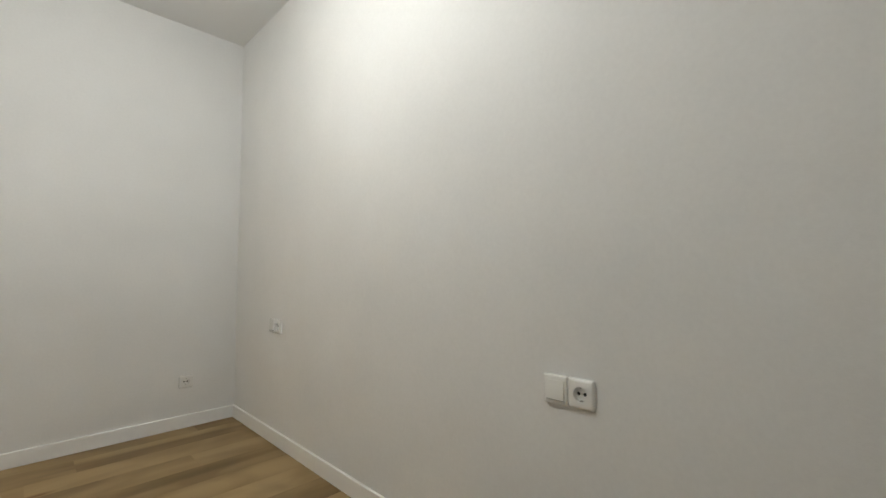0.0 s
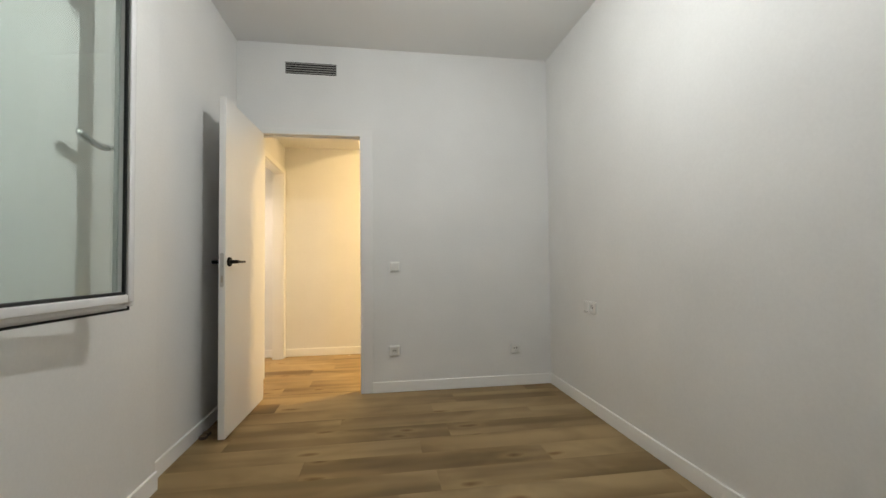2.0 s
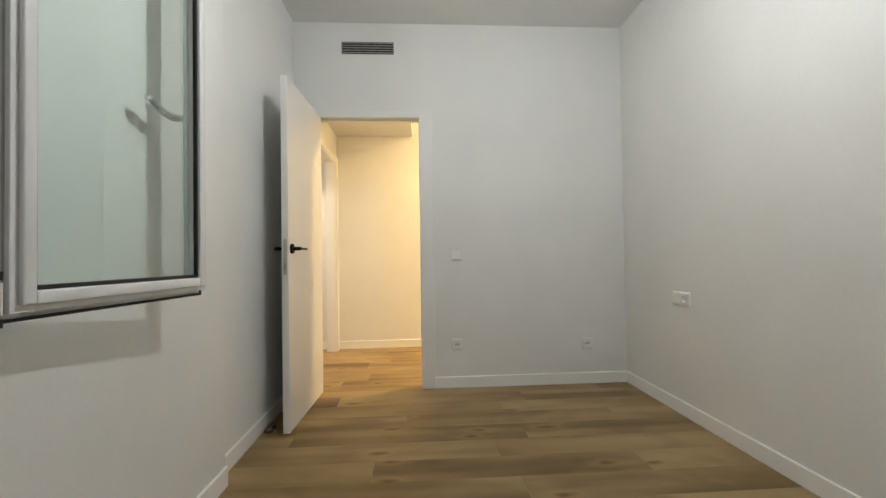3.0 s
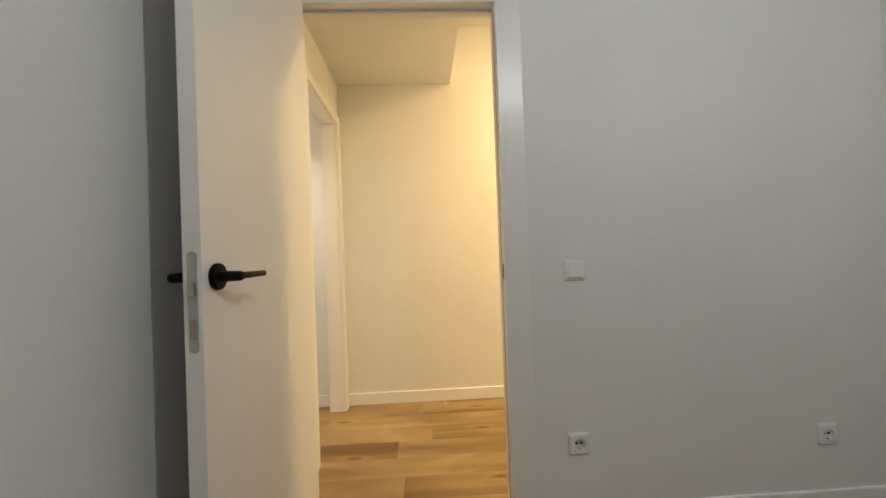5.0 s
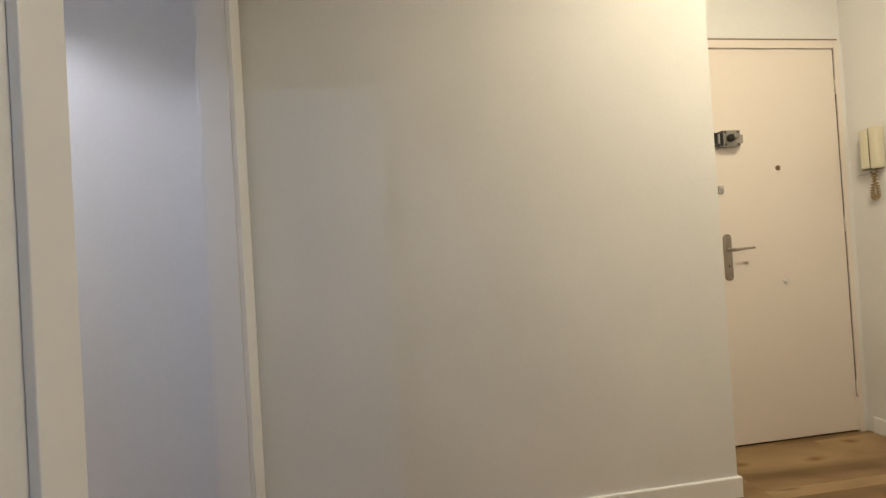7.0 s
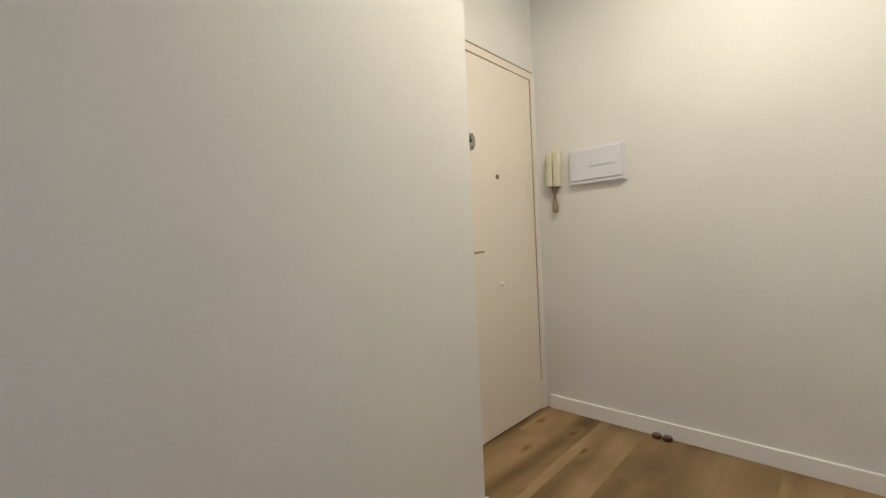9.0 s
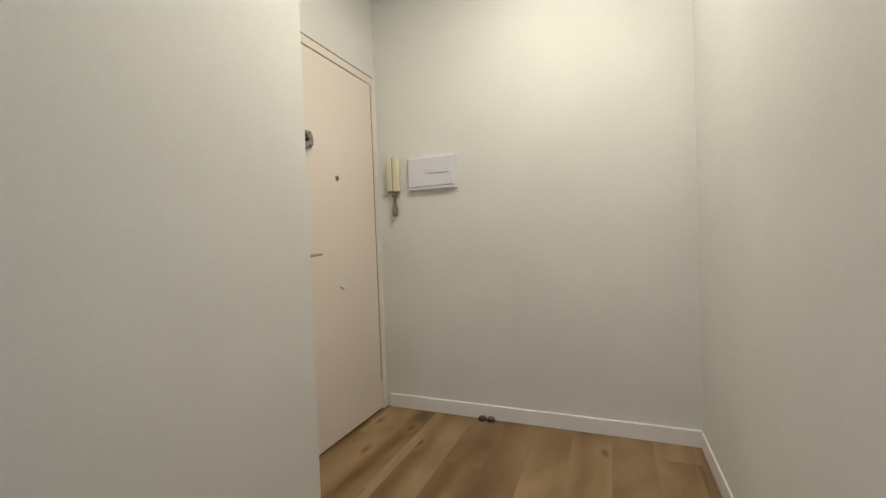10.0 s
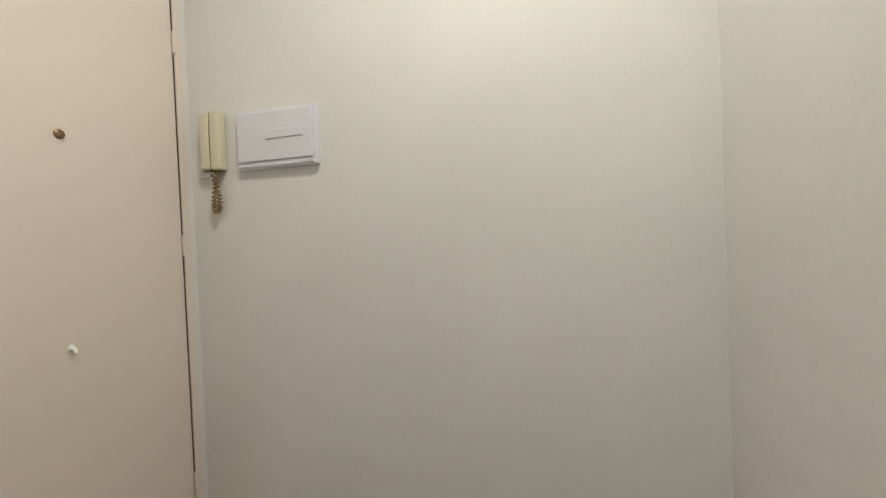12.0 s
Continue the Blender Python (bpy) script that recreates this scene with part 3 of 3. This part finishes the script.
def sash(m):
    """Swung sash. Local: x from hinge to free edge, y towards the viewer (outer face), z up."""
    w, h, d, s = 0.585, 1.132, 0.058, 0.046
    e = thing("casement", m, "open white plastic casement with clear glass", "casement")
    # frame members with a raised outer step, each of its own
    for nm, lo, hi in (("stile", (0, 0), (s, h)), ("stile", (w - s, 0), (w, h)), ("rail", (s, 0), (w - s, s)), ("rail", (s, h - s), (w - s, h))):
        part(nm, block((lo[0], -0.041, lo[1]), (hi[0], -0.012, hi[1]), 0.002), M_PVC, e)
    # overlap lip on the inner side, with the seal along its edge
    q = 0.017
    for lo, hi in (((-q, -q), (s, h + q)), ((w - s, -q), (w + q, h + q)), ((s, -q), (w - s, s)), ((s, h - s), (w - s, h + q))):
        part("overlap_lip", block((lo[0], -d, lo[1]), (hi[0], -0.042, hi[1]), 0.002), M_PVC, e)
    for lo, hi in (((-q, -q), (-q + 0.007, h + q)), ((w + q - 0.007, -q), (w + q, h + q)), ((-q, -q - 0.0015), (w + q, -q + 0.006)), ((-q, h + q - 0.006), (w + q, h + q))):
        part("edge_seal", block((lo[0], -0.0425, lo[1]), (hi[0], -0.0375, hi[1]), 0.001), M_GASKET, e, "black rubber edge seal")
    for lo, hi in (((-0.0006, 0.002), (0.0, h)), ((0.002, -0.0006), (w, 0.0))):
        part("profile_groove", block((lo[0], -0.028, lo[1]), (hi[0], -0.022, hi[1])), M_GROOVE, e, "grey groove in the profile")
    g = 0.012
    for nm, lo, hi in (("outer_bead", (0.014, 0.014), (s - 0.004, h - 0.014)), ("outer_bead", (w - s + 0.004, 0.014), (w - 0.014, h - 0.014)),
                       ("outer_bead", (s - 0.004, 0.014), (w - s + 0.004, s - 0.004)), ("outer_bead", (s - 0.004, h - s + 0.004), (w - s + 0.004, h - 0.014))):
        part(nm, block((lo[0], -0.013, lo[1]), (hi[0], 0.0, hi[1]), 0.0045, 3), M_PVC, e, smooth=True)
    for lo, hi in (((s - 0.004, s), (s + 0.003, h - s)), ((w - s - 0.004, s), (w - s + 0.004, h - s)),
                   ((s - 0.004, s - 0.004), (w - s + 0.004, s + 0.005)), ((s - 0.004, h - s - 0.003), (w - s + 0.004, h - s + 0.004))):
        back = -0.019 if lo[0] > w / 2 else -0.033
        part("glazing_seal", block((lo[0], back, lo[1]), (hi[0], -0.010, hi[1])), M_GASKET, e, "black glazing seal")
    pane = part("pane", block((s - 0.003, -0.040, s - 0.003), (w - s + 0.003, -0.034, h - s + 0.003)), M_GLASS, e, "clear slightly green glass")
    pane.visible_shadow = False
    # handle on the inner face, towards the wall
    hd = part("handle", capsule_plate(0.026, 0.064, 0.009, 0.002), M_ALU, e, "satin aluminium window handle", True, at=pose(w - s / 2 + 0.010, -d, 0.560, 0, 0, 0))
    part("grip", tube([(0, -0.008, 0), (0, -0.030, 0), (-0.008, -0.041, 0.000), (-0.03, -0.046, -0.002), (-0.065, -0.046, 0.003), (-0.105, -0.043, 0.014), (-0.124, -0.042, 0.021), (-0.130, -0.042, 0.023)],
                      [0.012, 0.012, 0.0145, 0.0160, 0.0165, 0.0160, 0.0150, 0.009], 16, 0.7), M_ALU, hd, smooth=True)
    return e


SASH_HINGE, SASH_TIP, SASH_Z = Vector((-0.062, -2.312)), Vector((0.003, -1.730)), 0.894
dirn = SASH_TIP - SASH_HINGE
ang = math.degrees(math.atan2(dirn.y, dirn.x))
# outer face turns to the room, so the local y axis points away from the wall
sash(pose(SASH_HINGE.x, SASH_HINGE.y, SASH_Z, 0, 0, ang) @ Matrix.Scale(-1, 4, (0, 1, 0)))


def window_hinge(z):
    e = thing("window_hinge", pose(-0.116, -2.338, z), "white plastic-covered window hinge with screws", "hinge")
    part("barrel", lathe([(0.008, 0.016), (0.009, 0.019), (0.009, 0.063), (0.008, 0.066)], 18), M_PVC, e, smooth=True)
    for z0, z1 in ((-0.008, 0.015), (0.067, 0.090)):
        part("collar", lathe([(0.0105, z0), (0.0115, z0 + 0.002), (0.0115, z1 - 0.002), (0.0105, z1)], 18), M_PVC, e, smooth=True)
    for x0, x1, n in ((-0.040, -0.009, "fixed_leaf"), (0.012, 0.052, "sash_leaf")):
        pl = part(n, block((x0, 0.001, 0.010), (x1, 0.0065, 0.070), 0.0015), M_PVC, e)
        for z2 in (0.022, 0.058):
            part("screw", lathe([(0.0035, 0.0010), (0.0035, -0.0004)], 12, "y"), M_LOCK, pl, at=pose((x0 + x1) / 2 + 0.006, 0, z2))
    part("cover_cap", block((0.040, 0.0, 0.074), (0.052, 0.0065, 0.090), 0.001), M_HOLE, e, "black plastic end cap")
    part("foot_cap", block((0.036, 0.0, -0.012), (0.052, 0.0065, 0.004), 0.001), M_HOLE, e, "black plastic end cap")
    return e


for z in (0.885, 1.87):
    window_hinge(z)
setting("backdrop", boxes(((-3.2, -5.0, -1.0), (-3.1, 0.5, 4.0))), M_NIGHT, "dark night-time facade outside the window", "backdrop")


# ---- entrance door ----
ent_frame = tagged(new("door_3"), "cream painted entrance door frame", "door frame", kind="structure")
EY = Y_ENT - 0.012
part("jamb", block((D_LO - 0.031, EY, 0), (D_LO - 0.0075, Y_ENT + 0.05, D_TOP + 0.048), 0.002), M_ENT, ent_frame)
part("jamb", block((D_HI + 0.007, EY, 0), (2.805, Y_ENT + 0.05, D_TOP + 0.048), 0.002), M_ENT, ent_frame)
part("head", block((D_LO - 0.006, EY, D_TOP + 0.005), (D_HI + 0.007, Y_ENT + 0.05, D_TOP + 0.048), 0.002), M_ENT, ent_frame)
# shade in the gap round the door is painted with dark backing and strips
part("gap_backing", block((D_LO - 0.03, Y_ENT + 0.012, 0), (2.80, Y_ENT + 0.06, D_TOP + 0.04)), M_GAP, ent_frame, "dark backing standing in for shade in the door gap")
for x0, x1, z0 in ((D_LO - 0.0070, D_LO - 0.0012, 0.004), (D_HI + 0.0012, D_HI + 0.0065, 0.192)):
    part("gap_shade_strip", block((x0, EY + 0.0055, z0), (x1, Y_ENT + 0.012, D_TOP + 0.004)), M_GAP, ent_frame)
part("paint_bridge", block((D_HI - 0.0005, EY + 0.0025, 0.012), (D_HI + 0.0075, Y_ENT + 0.004, 0.191), 0.0008), M_ENT, ent_frame)
part("top_joint", block((D_LO - 0.031, EY + 0.002, D_TOP + 0.048), (2.805, Y_ENT + 0.02, D_TOP + 0.0565)), M_JOINT, ent_frame, "grey-brown joint above the frame")
part("paint_bridge", block((D_LO - 0.0062, EY + 0.001, 1.022), (D_LO + 0.0002, Y_ENT + 0.004, 1.052), 0.0005), M_ENT, ent_frame)

ent = thing("entrance_door", pose(0, 0, 0), "closed cream painted flush entrance door with old locks", "door")
part("panel", block((D_LO, EY + 0.004, 0.010), (D_HI, Y_ENT + 0.011, D_TOP), 0.002), M_ENT, ent)
hp = part("handle_plate", capsule_plate(0.046, 0.242, 0.007, 0.002, 10, 0.021), M_NICKEL, ent, "satin nickel backplate with rounded ends", True,
          at=pose(2.061, EY + 0.004, 0.985))
part("lever", tube([(0, -0.005, 0.040), (0, -0.040, 0.040), (0.006, -0.048, 0.040), (0.02, -0.051, 0.0405), (0.06, -0.051, 0.043), (0.110, -0.051, 0.045)],
                   [0.0095, 0.0095, 0.009, 0.0075, 0.0062, 0.0058], 14), M_NICKEL, hp, "satin nickel lever", True)
part("keyhole", lathe([(0.0045, -0.0070), (0.0045, -0.0078)], 14, "y"), M_HOLE, hp, at=pose(0, 0, -0.045))
for z in (-0.062, 0.104, -0.104):
    part("screw", lathe([(0.0034, -0.0070), (0.0034, -0.0082)], 12, "y"), M_STEEL, hp, at=pose(0.004, 0, z))
lk = part("rim_lock", block((2.046, EY - 0.032, 1.556), (2.148, EY + 0.004, 1.640), 0.0025), M_LOCK, ent, "worn grey metal rim lock")
part("lock_tail", block((2.148, EY - 0.026, 1.574), (2.170, EY - 0.004, 1.618), 0.004), M_LOCK, lk)
part("lock_bolt", block((2.010, EY - 0.026, 1.566), (2.046, EY - 0.004, 1.630), 0.003), M_HOLE, lk, "dark lock bolt")
part("bolt_guard", block((2.022, EY - 0.030, 1.572), (2.034, EY - 0.024, 1.624), 0.002), M_LOCK, lk)
part("face_seam", block((2.0455, EY - 0.0328, 1.558), (2.0495, EY - 0.030, 1.638)), M_HOLE, lk)
knob = part("lock_knob", lathe([(0.019, 0), (0.020, -0.004), (0.018, -0.020), (0.012, -0.026)], 24, "y"), M_HOLE, lk, "dark round cylinder", True,
            at=pose(2.088, EY - 0.032, 1.598))
part("knob_cap", lathe([(0.010, -0.016), (0.015, -0.020), (0.016, -0.032), (0.014, -0.035), (0.008, -0.036)], 24, "y"), M_LOCK, knob, "worn steel turning knob", True, at=pose(0.012, 0, 0.004))
for x, z in ((2.062, 1.630), (2.134, 1.630), (2.062, 1.566), (2.134, 1.566)):
    part("screw", lathe([(0.0065, 0), (0.0065, -0.0014)], 12, "y"), M_HOLE, lk, at=pose(x, EY - 0.032, z))
part("peephole", lathe([(0.0135, 0), (0.0135, -0.004), (0.010, -0.007), (0.006, -0.0075)], 24, "y"), M_BRASS, ent, "small brass peephole", True,
     at=pose(2.388, EY + 0.004, 1.442))
hook = part("hook", lathe([(0.010, 0), (0.011, -0.003), (0.006, -0.007)], 18, "y"), M_PLASTIC, ent, "tiny white plastic hook", True, at=pose(2.388, EY + 0.004, 0.842))
part("hook_tip", tube([(0, -0.004, 0), (0, -0.016, -0.004), (0, -0.020, -0.014)], [0.006, 0.0055, 0.004], 10), M_PLASTIC, hook, smooth=True)
ib = part("inner_bolt", block((2.030, EY - 0.008, 1.322), (2.056, EY + 0.004, 1.358), 0.002), M_STEEL, ent, "small steel bolt socket")
part("bolt_eye", lathe([(0.007, 0), (0.007, -0.008)], 16, "y"), M_STEEL, ib, at=pose(2.043, EY - 0.008, 1.34))
for z in (1.871, 1.123, 0.240):
    part("hinge", lathe([(0.006, 0), (0.0065, 0.004), (0.0065, 0.076), (0.006, 0.080)], 16), M_ENT, ent, "painted-over hinge", True, at=pose(D_HI + 0.0015, EY - 0.004, z - 0.04))

keep = thing("lock_keep", pose(2.001, EY, 1.595), "worn steel lock keep screwed to the door frame", "lock")
kp = part("keep_plate", block((-0.014, -0.004, -0.082), (0.014, 0.0, 0.082), 0.0015), M_LOCK, keep)
part("keep_box", block((-0.013, -0.024, -0.046), (-0.004, -0.004, 0.046), 0.002), M_LOCK, keep)
part("keep_slot", block((-0.0035, -0.010, -0.044), (0.012, -0.0042, 0.044)), M_HOLE, keep)
part("keep_rim", block((0.0125, -0.016, -0.046), (0.0150, -0.004, 0.046), 0.001), M_LOCK, keep)
for z in (-0.066, 0.066):
    part("screw", lathe([(0.005, 0), (0.005, -0.0052)], 12, "y"), M_HOLE, kp, at=pose(0.002, 0, z))
keep2 = thing("bolt_keep", pose(1.999, EY, 1.342), "small worn steel bolt keep on the frame", "lock")
part("keep_plate", block((-0.016, -0.005, -0.018), (0.012, 0.0, 0.018), 0.002), M_STEEL, keep2)
part("keep_loop", block((-0.010, -0.014, -0.008), (0.006, -0.005, 0.008), 0.003), M_LOCK, keep2)


# ---- intercom and fuse box on the end wall ----
ic = thing("intercom_handset", pose(X_END, 1.700, 1.502, 0, 0, -90), "yellowed cream wall intercom handset with curly cord", "intercom")
bm = block((-0.043, -0.047, -0.104), (0.0005, 0.0, 0.104), 0.011, 4)
part("body", bm, M_CREAM, ic, smooth=True)
hs = block((0.0035, -0.046, -0.107), (0.044, -0.003, 0.107), 0.009, 4)
for v in hs.verts:
    v.co.y += 0.007 * math.cos(v.co.z / 0.108 * 1.5) - 0.004
    v.co.x -= 0.004 * math.cos(v.co.z / 0.108 * 1.5)
    if v.co.y > -0.0005:
        v.co.y = -0.0005
rc = part("receiver", hs, M_CREAM, ic, smooth=True)
# shadow gap beside the receiver, its notch and underside put in as dark colour
part("seam", tube([(0.004 - 0.004 * math.cos(z / 0.108 * 1.5), -0.0385, z) for z in (k * 0.0104 for k in range(-10, 11))], 0.0048, 8), M_SEAM, ic, "dark strip for the shade between body and receiver", True)
part("cradle_notch", block((0.0035, -0.034, 0.104), (0.016, -0.012, 0.1095), 0.001), M_SEAM, ic)
for z in (0.024, 0.012):
    part("speaker_slot", block((0.014, -0.0455, z), (0.026, -0.0400, z + 0.003)), M_GROOVE, rc)
part("underside", block((-0.036, -0.040, -0.1095), (0.036, -0.008, -0.1035), 0.001), M_SEAM, ic, "dark strip for the shade under the handset")
part("cable_clip", block((-0.030, -0.030, -0.114), (-0.014, -0.012, -0.106), 0.001), M_PLASTIC, ic)


def coil(a, b, turns, r, sag):
    """A curly cord hanging in a loop whose two strands cross once below the handset."""
    pts = []
    n = turns * 12
    for k in range(n + 1):
        u = k / n
        p = Vector(a).lerp(Vector(b), 0.5) + Vector((-0.016 * math.cos(math.pi * u) + 0.022 * math.sin(2 * math.pi * u),
                                                     0.004 * math.cos(math.pi * u), -sag * math.sin(u * math.pi)))
        w = 2 * math.pi * turns * u
        pts.append(p + Vector((math.cos(w) * r, math.sin(w) * r, math.sin(w) * r * 0.4)))
    return pts


part("cord", tube(coil((-0.014, -0.022, -0.110), (0.020, -0.026, -0.110), 26, 0.0066, 0.150), 0.0034, 6), M_CORD, ic, "tan curly cord", True)
part("lead", tube([(-0.006, -0.018, -0.112), (-0.03, -0.014, -0.116), (-0.06, -0.010, -0.122), (-0.092, -0.004, -0.126)], 0.0038, 8), M_PLASTIC, ic, "thin white lead", True)

fb = thing("fuse_box", pose(X_END, 1.437, 1.493, 0, 0, -90), "flat white plastic fuse box cover on the wall", "fuse box")
part("rim", block((-0.162, -0.022, -0.104), (0.162, 0.0, 0.104), 0.003), M_BOX, fb)
lid = part("lid", block((-0.156, -0.031, -0.080), (0.150, -0.022, 0.096), 0.004, 3), M_BOX, fb, "slightly raised hinged lid")
part("grip_bar", block((-0.036, -0.0350, -0.004), (0.116, -0.0305, 0.028), 0.0018, 3), M_BOX, lid)
part("lower_rail", block((-0.156, -0.028, -0.098), (0.150, -0.022, -0.086), 0.002), M_BOX, fb)


# ---- small things ----
stop = thing("door_stop", pose(2.806, 1.136, 0), "twin round brown door bumpers on the floor", "door stop")
for y in (-0.026, 0.026):
    cup = part("bumper", lathe([(0.021, 0.0), (0.024, 0.003), (0.024, 0.014), (0.021, 0.018)], 22), M_FELT, stop, smooth=True, at=pose(0, y, 0.0))
    part("cap", lathe([(0.0195, 0.018), (0.0195, 0.0205), (0.017, 0.022)], 22), M_FELT_TOP, cup, "worn tan felt top", True)

copy_thing(stop, pose(-0.183, -0.655, 0))["label"] = "twin round brown door bumpers behind the open door"
chip = thing("plaster_chip", pose(0.52, 1.402, 0), "tiny white plaster crumb on the plank floor", "crumb")
cb = bmesh.new()
bmesh.ops.create_icosphere(cb, subdivisions=1, radius=0.006)
for v in cb.verts:
    v.co = Vector((v.co.x * 1.5, v.co.y, max(v.co.z, -0.003) + 0.003)) * (0.8 + 0.4 * noise.random())
part("crumb", cb, M_WALL, chip)


def bulb(at, mat, label, top=Z_CEIL):
    x, y, z = at
    e = thing("pendant_bulb", pose(x, y, z), label, "lamp")
    part("bulb", lathe([(0.002, -0.018), (0.008, -0.016), (0.013, -0.010), (0.015, -0.002), (0.014, 0.006), (0.010, 0.013)], 24), mat, e, "lit bulb", True)
    part("socket", lathe([(0.013, 0.012), (0.016, 0.020), (0.020, 0.034), (0.020, 0.075), (0.012, 0.088)], 24), M_PLASTIC, e, "white lamp socket", True)
    part("cable", tube([(0, 0, 0.085), (0, 0, top - z - 0.02)], 0.003, 8), M_PLASTIC, e, "white cable", True)
    part("ceiling_rose", lathe([(0.045, top - z), (0.045, top - z - 0.012), (0.02, top - z - 0.022)], 28), M_PLASTIC, e, smooth=True)
    return e


bulb(ROOM_BULB, M_BULB, "bare neutral white bulb hanging from the bedroom ceiling")
# added fill for the passage; its cone gives the wall light an upper edge
passage_fill = bulb(PASSAGE_FILL, M_FILL_PASSAGE, "unseen shaded neutral white fill bulb added under the low passage ceiling", 2.36)
shade = lathe([(0.030, 0.090), (0.034, 0.088), (0.112, -0.044), (0.114, -0.048), (0.110, -0.048), (0.031, 0.084), (0.030, 0.086)], 36)
part("shade", shade, M_BLACK, passage_fill, "added dark metal cone that cuts the fill light off above", True)
lamp = thing("ceiling_lamp", pose(HALL_LAMP[0], HALL_LAMP[1], Z_CEIL), "round flat warm white panel lamp on the hall ceiling", "lamp")
part("housing", lathe([(0.165, 0.0), (0.165, -0.020), (0.161, -0.024), (0.148, -0.024), (0.146, -0.018)], 40), M_PLASTIC, lamp, "white round housing", True)
part("diffuser", lathe([(0.144, -0.018), (0.142, -0.022), (0.120, -0.025), (0.02, -0.026)], 40), M_LAMP_WARM, lamp, "lit warm flat diffuser", True)


# ---- plank floor ----
floor = setting("floor", boxes(
    ((X_LEFT - T, Y_BACK - T, -0.12), (X_RIGHT + T, T_DOOR, -0.004)),
    ((P_BACK - T, T_DOOR, -0.12), (X_END + T, Y_ENT + T, -0.004)),
    ((X_RIGHT + T, -0.1, -0.12), (X_END + T, T_DOOR, -0.004))), M_GAP, "oak-look plank floor running through bedroom and hall", "floor")
PLANK_L, PLANK_W, GAP = 1.285, 0.192, 0.0003
rng = random.Random(11)
meshes = {}


def plank_mesh(length, width):
    key = (round(length, 3), round(width, 3))
    if key not in meshes:
        bm = box(bmesh.new(), (0, 0, -0.006), (key[0], key[1], 0.0))
        top = [e for e in bm.edges if all(abs(v.co.z) < 1e-6 for v in e.verts)]
        bmesh.ops.bevel(bm, geom=top, offset=0.0004, segments=1, affect="EDGES")
        bmesh.ops.recalc_face_normals(bm, faces=bm.faces[:])
        me = bpy.data.meshes.new("plank")
        bm.to_mesh(me)
        bm.free()
        me.materials.append(M_OAK)
        meshes[key] = me
    return meshes[key]


def lay(x0, x1, y0, y1):
    """Rows of planks over a rectangle, cut to fit at its edges, with staggered ends."""
    row = math.floor((y0 - Y_BACK) / PLANK_W)
    while Y_BACK + row * PLANK_W < y1:
        a, b = max(y0, Y_BACK + row * PLANK_W), min(y1, Y_BACK + (row + 1) * PLANK_W)
        stagger = ((row * 0.37 + 0.11 * (row % 3)) % 1.0) * PLANK_L
        x = -6.0 + stagger
        while x < x1:
            l, r = max(x0, x), min(x1, x + PLANK_L)
            if r - l > 0.02 and b - a > 0.01:
                ob = new("plank", plank_mesh(r - l - GAP, b - a - GAP))
                ob.matrix_basis = pose(l, a, 0)
                ob.parent = floor
            x += PLANK_L
        row += 1


lay(X_LEFT, X_RIGHT, Y_BACK, 0.0)
lay(OPEN_X, OPEN_W, 0.0, T_DOOR)
lay(P_BACK, X_END, T_DOOR, Y_HALL)
lay(1.0, X_END, Y_SIDE, T_DOOR)
lay(X_EDGE, X_END, Y_HALL, Y_ENT)
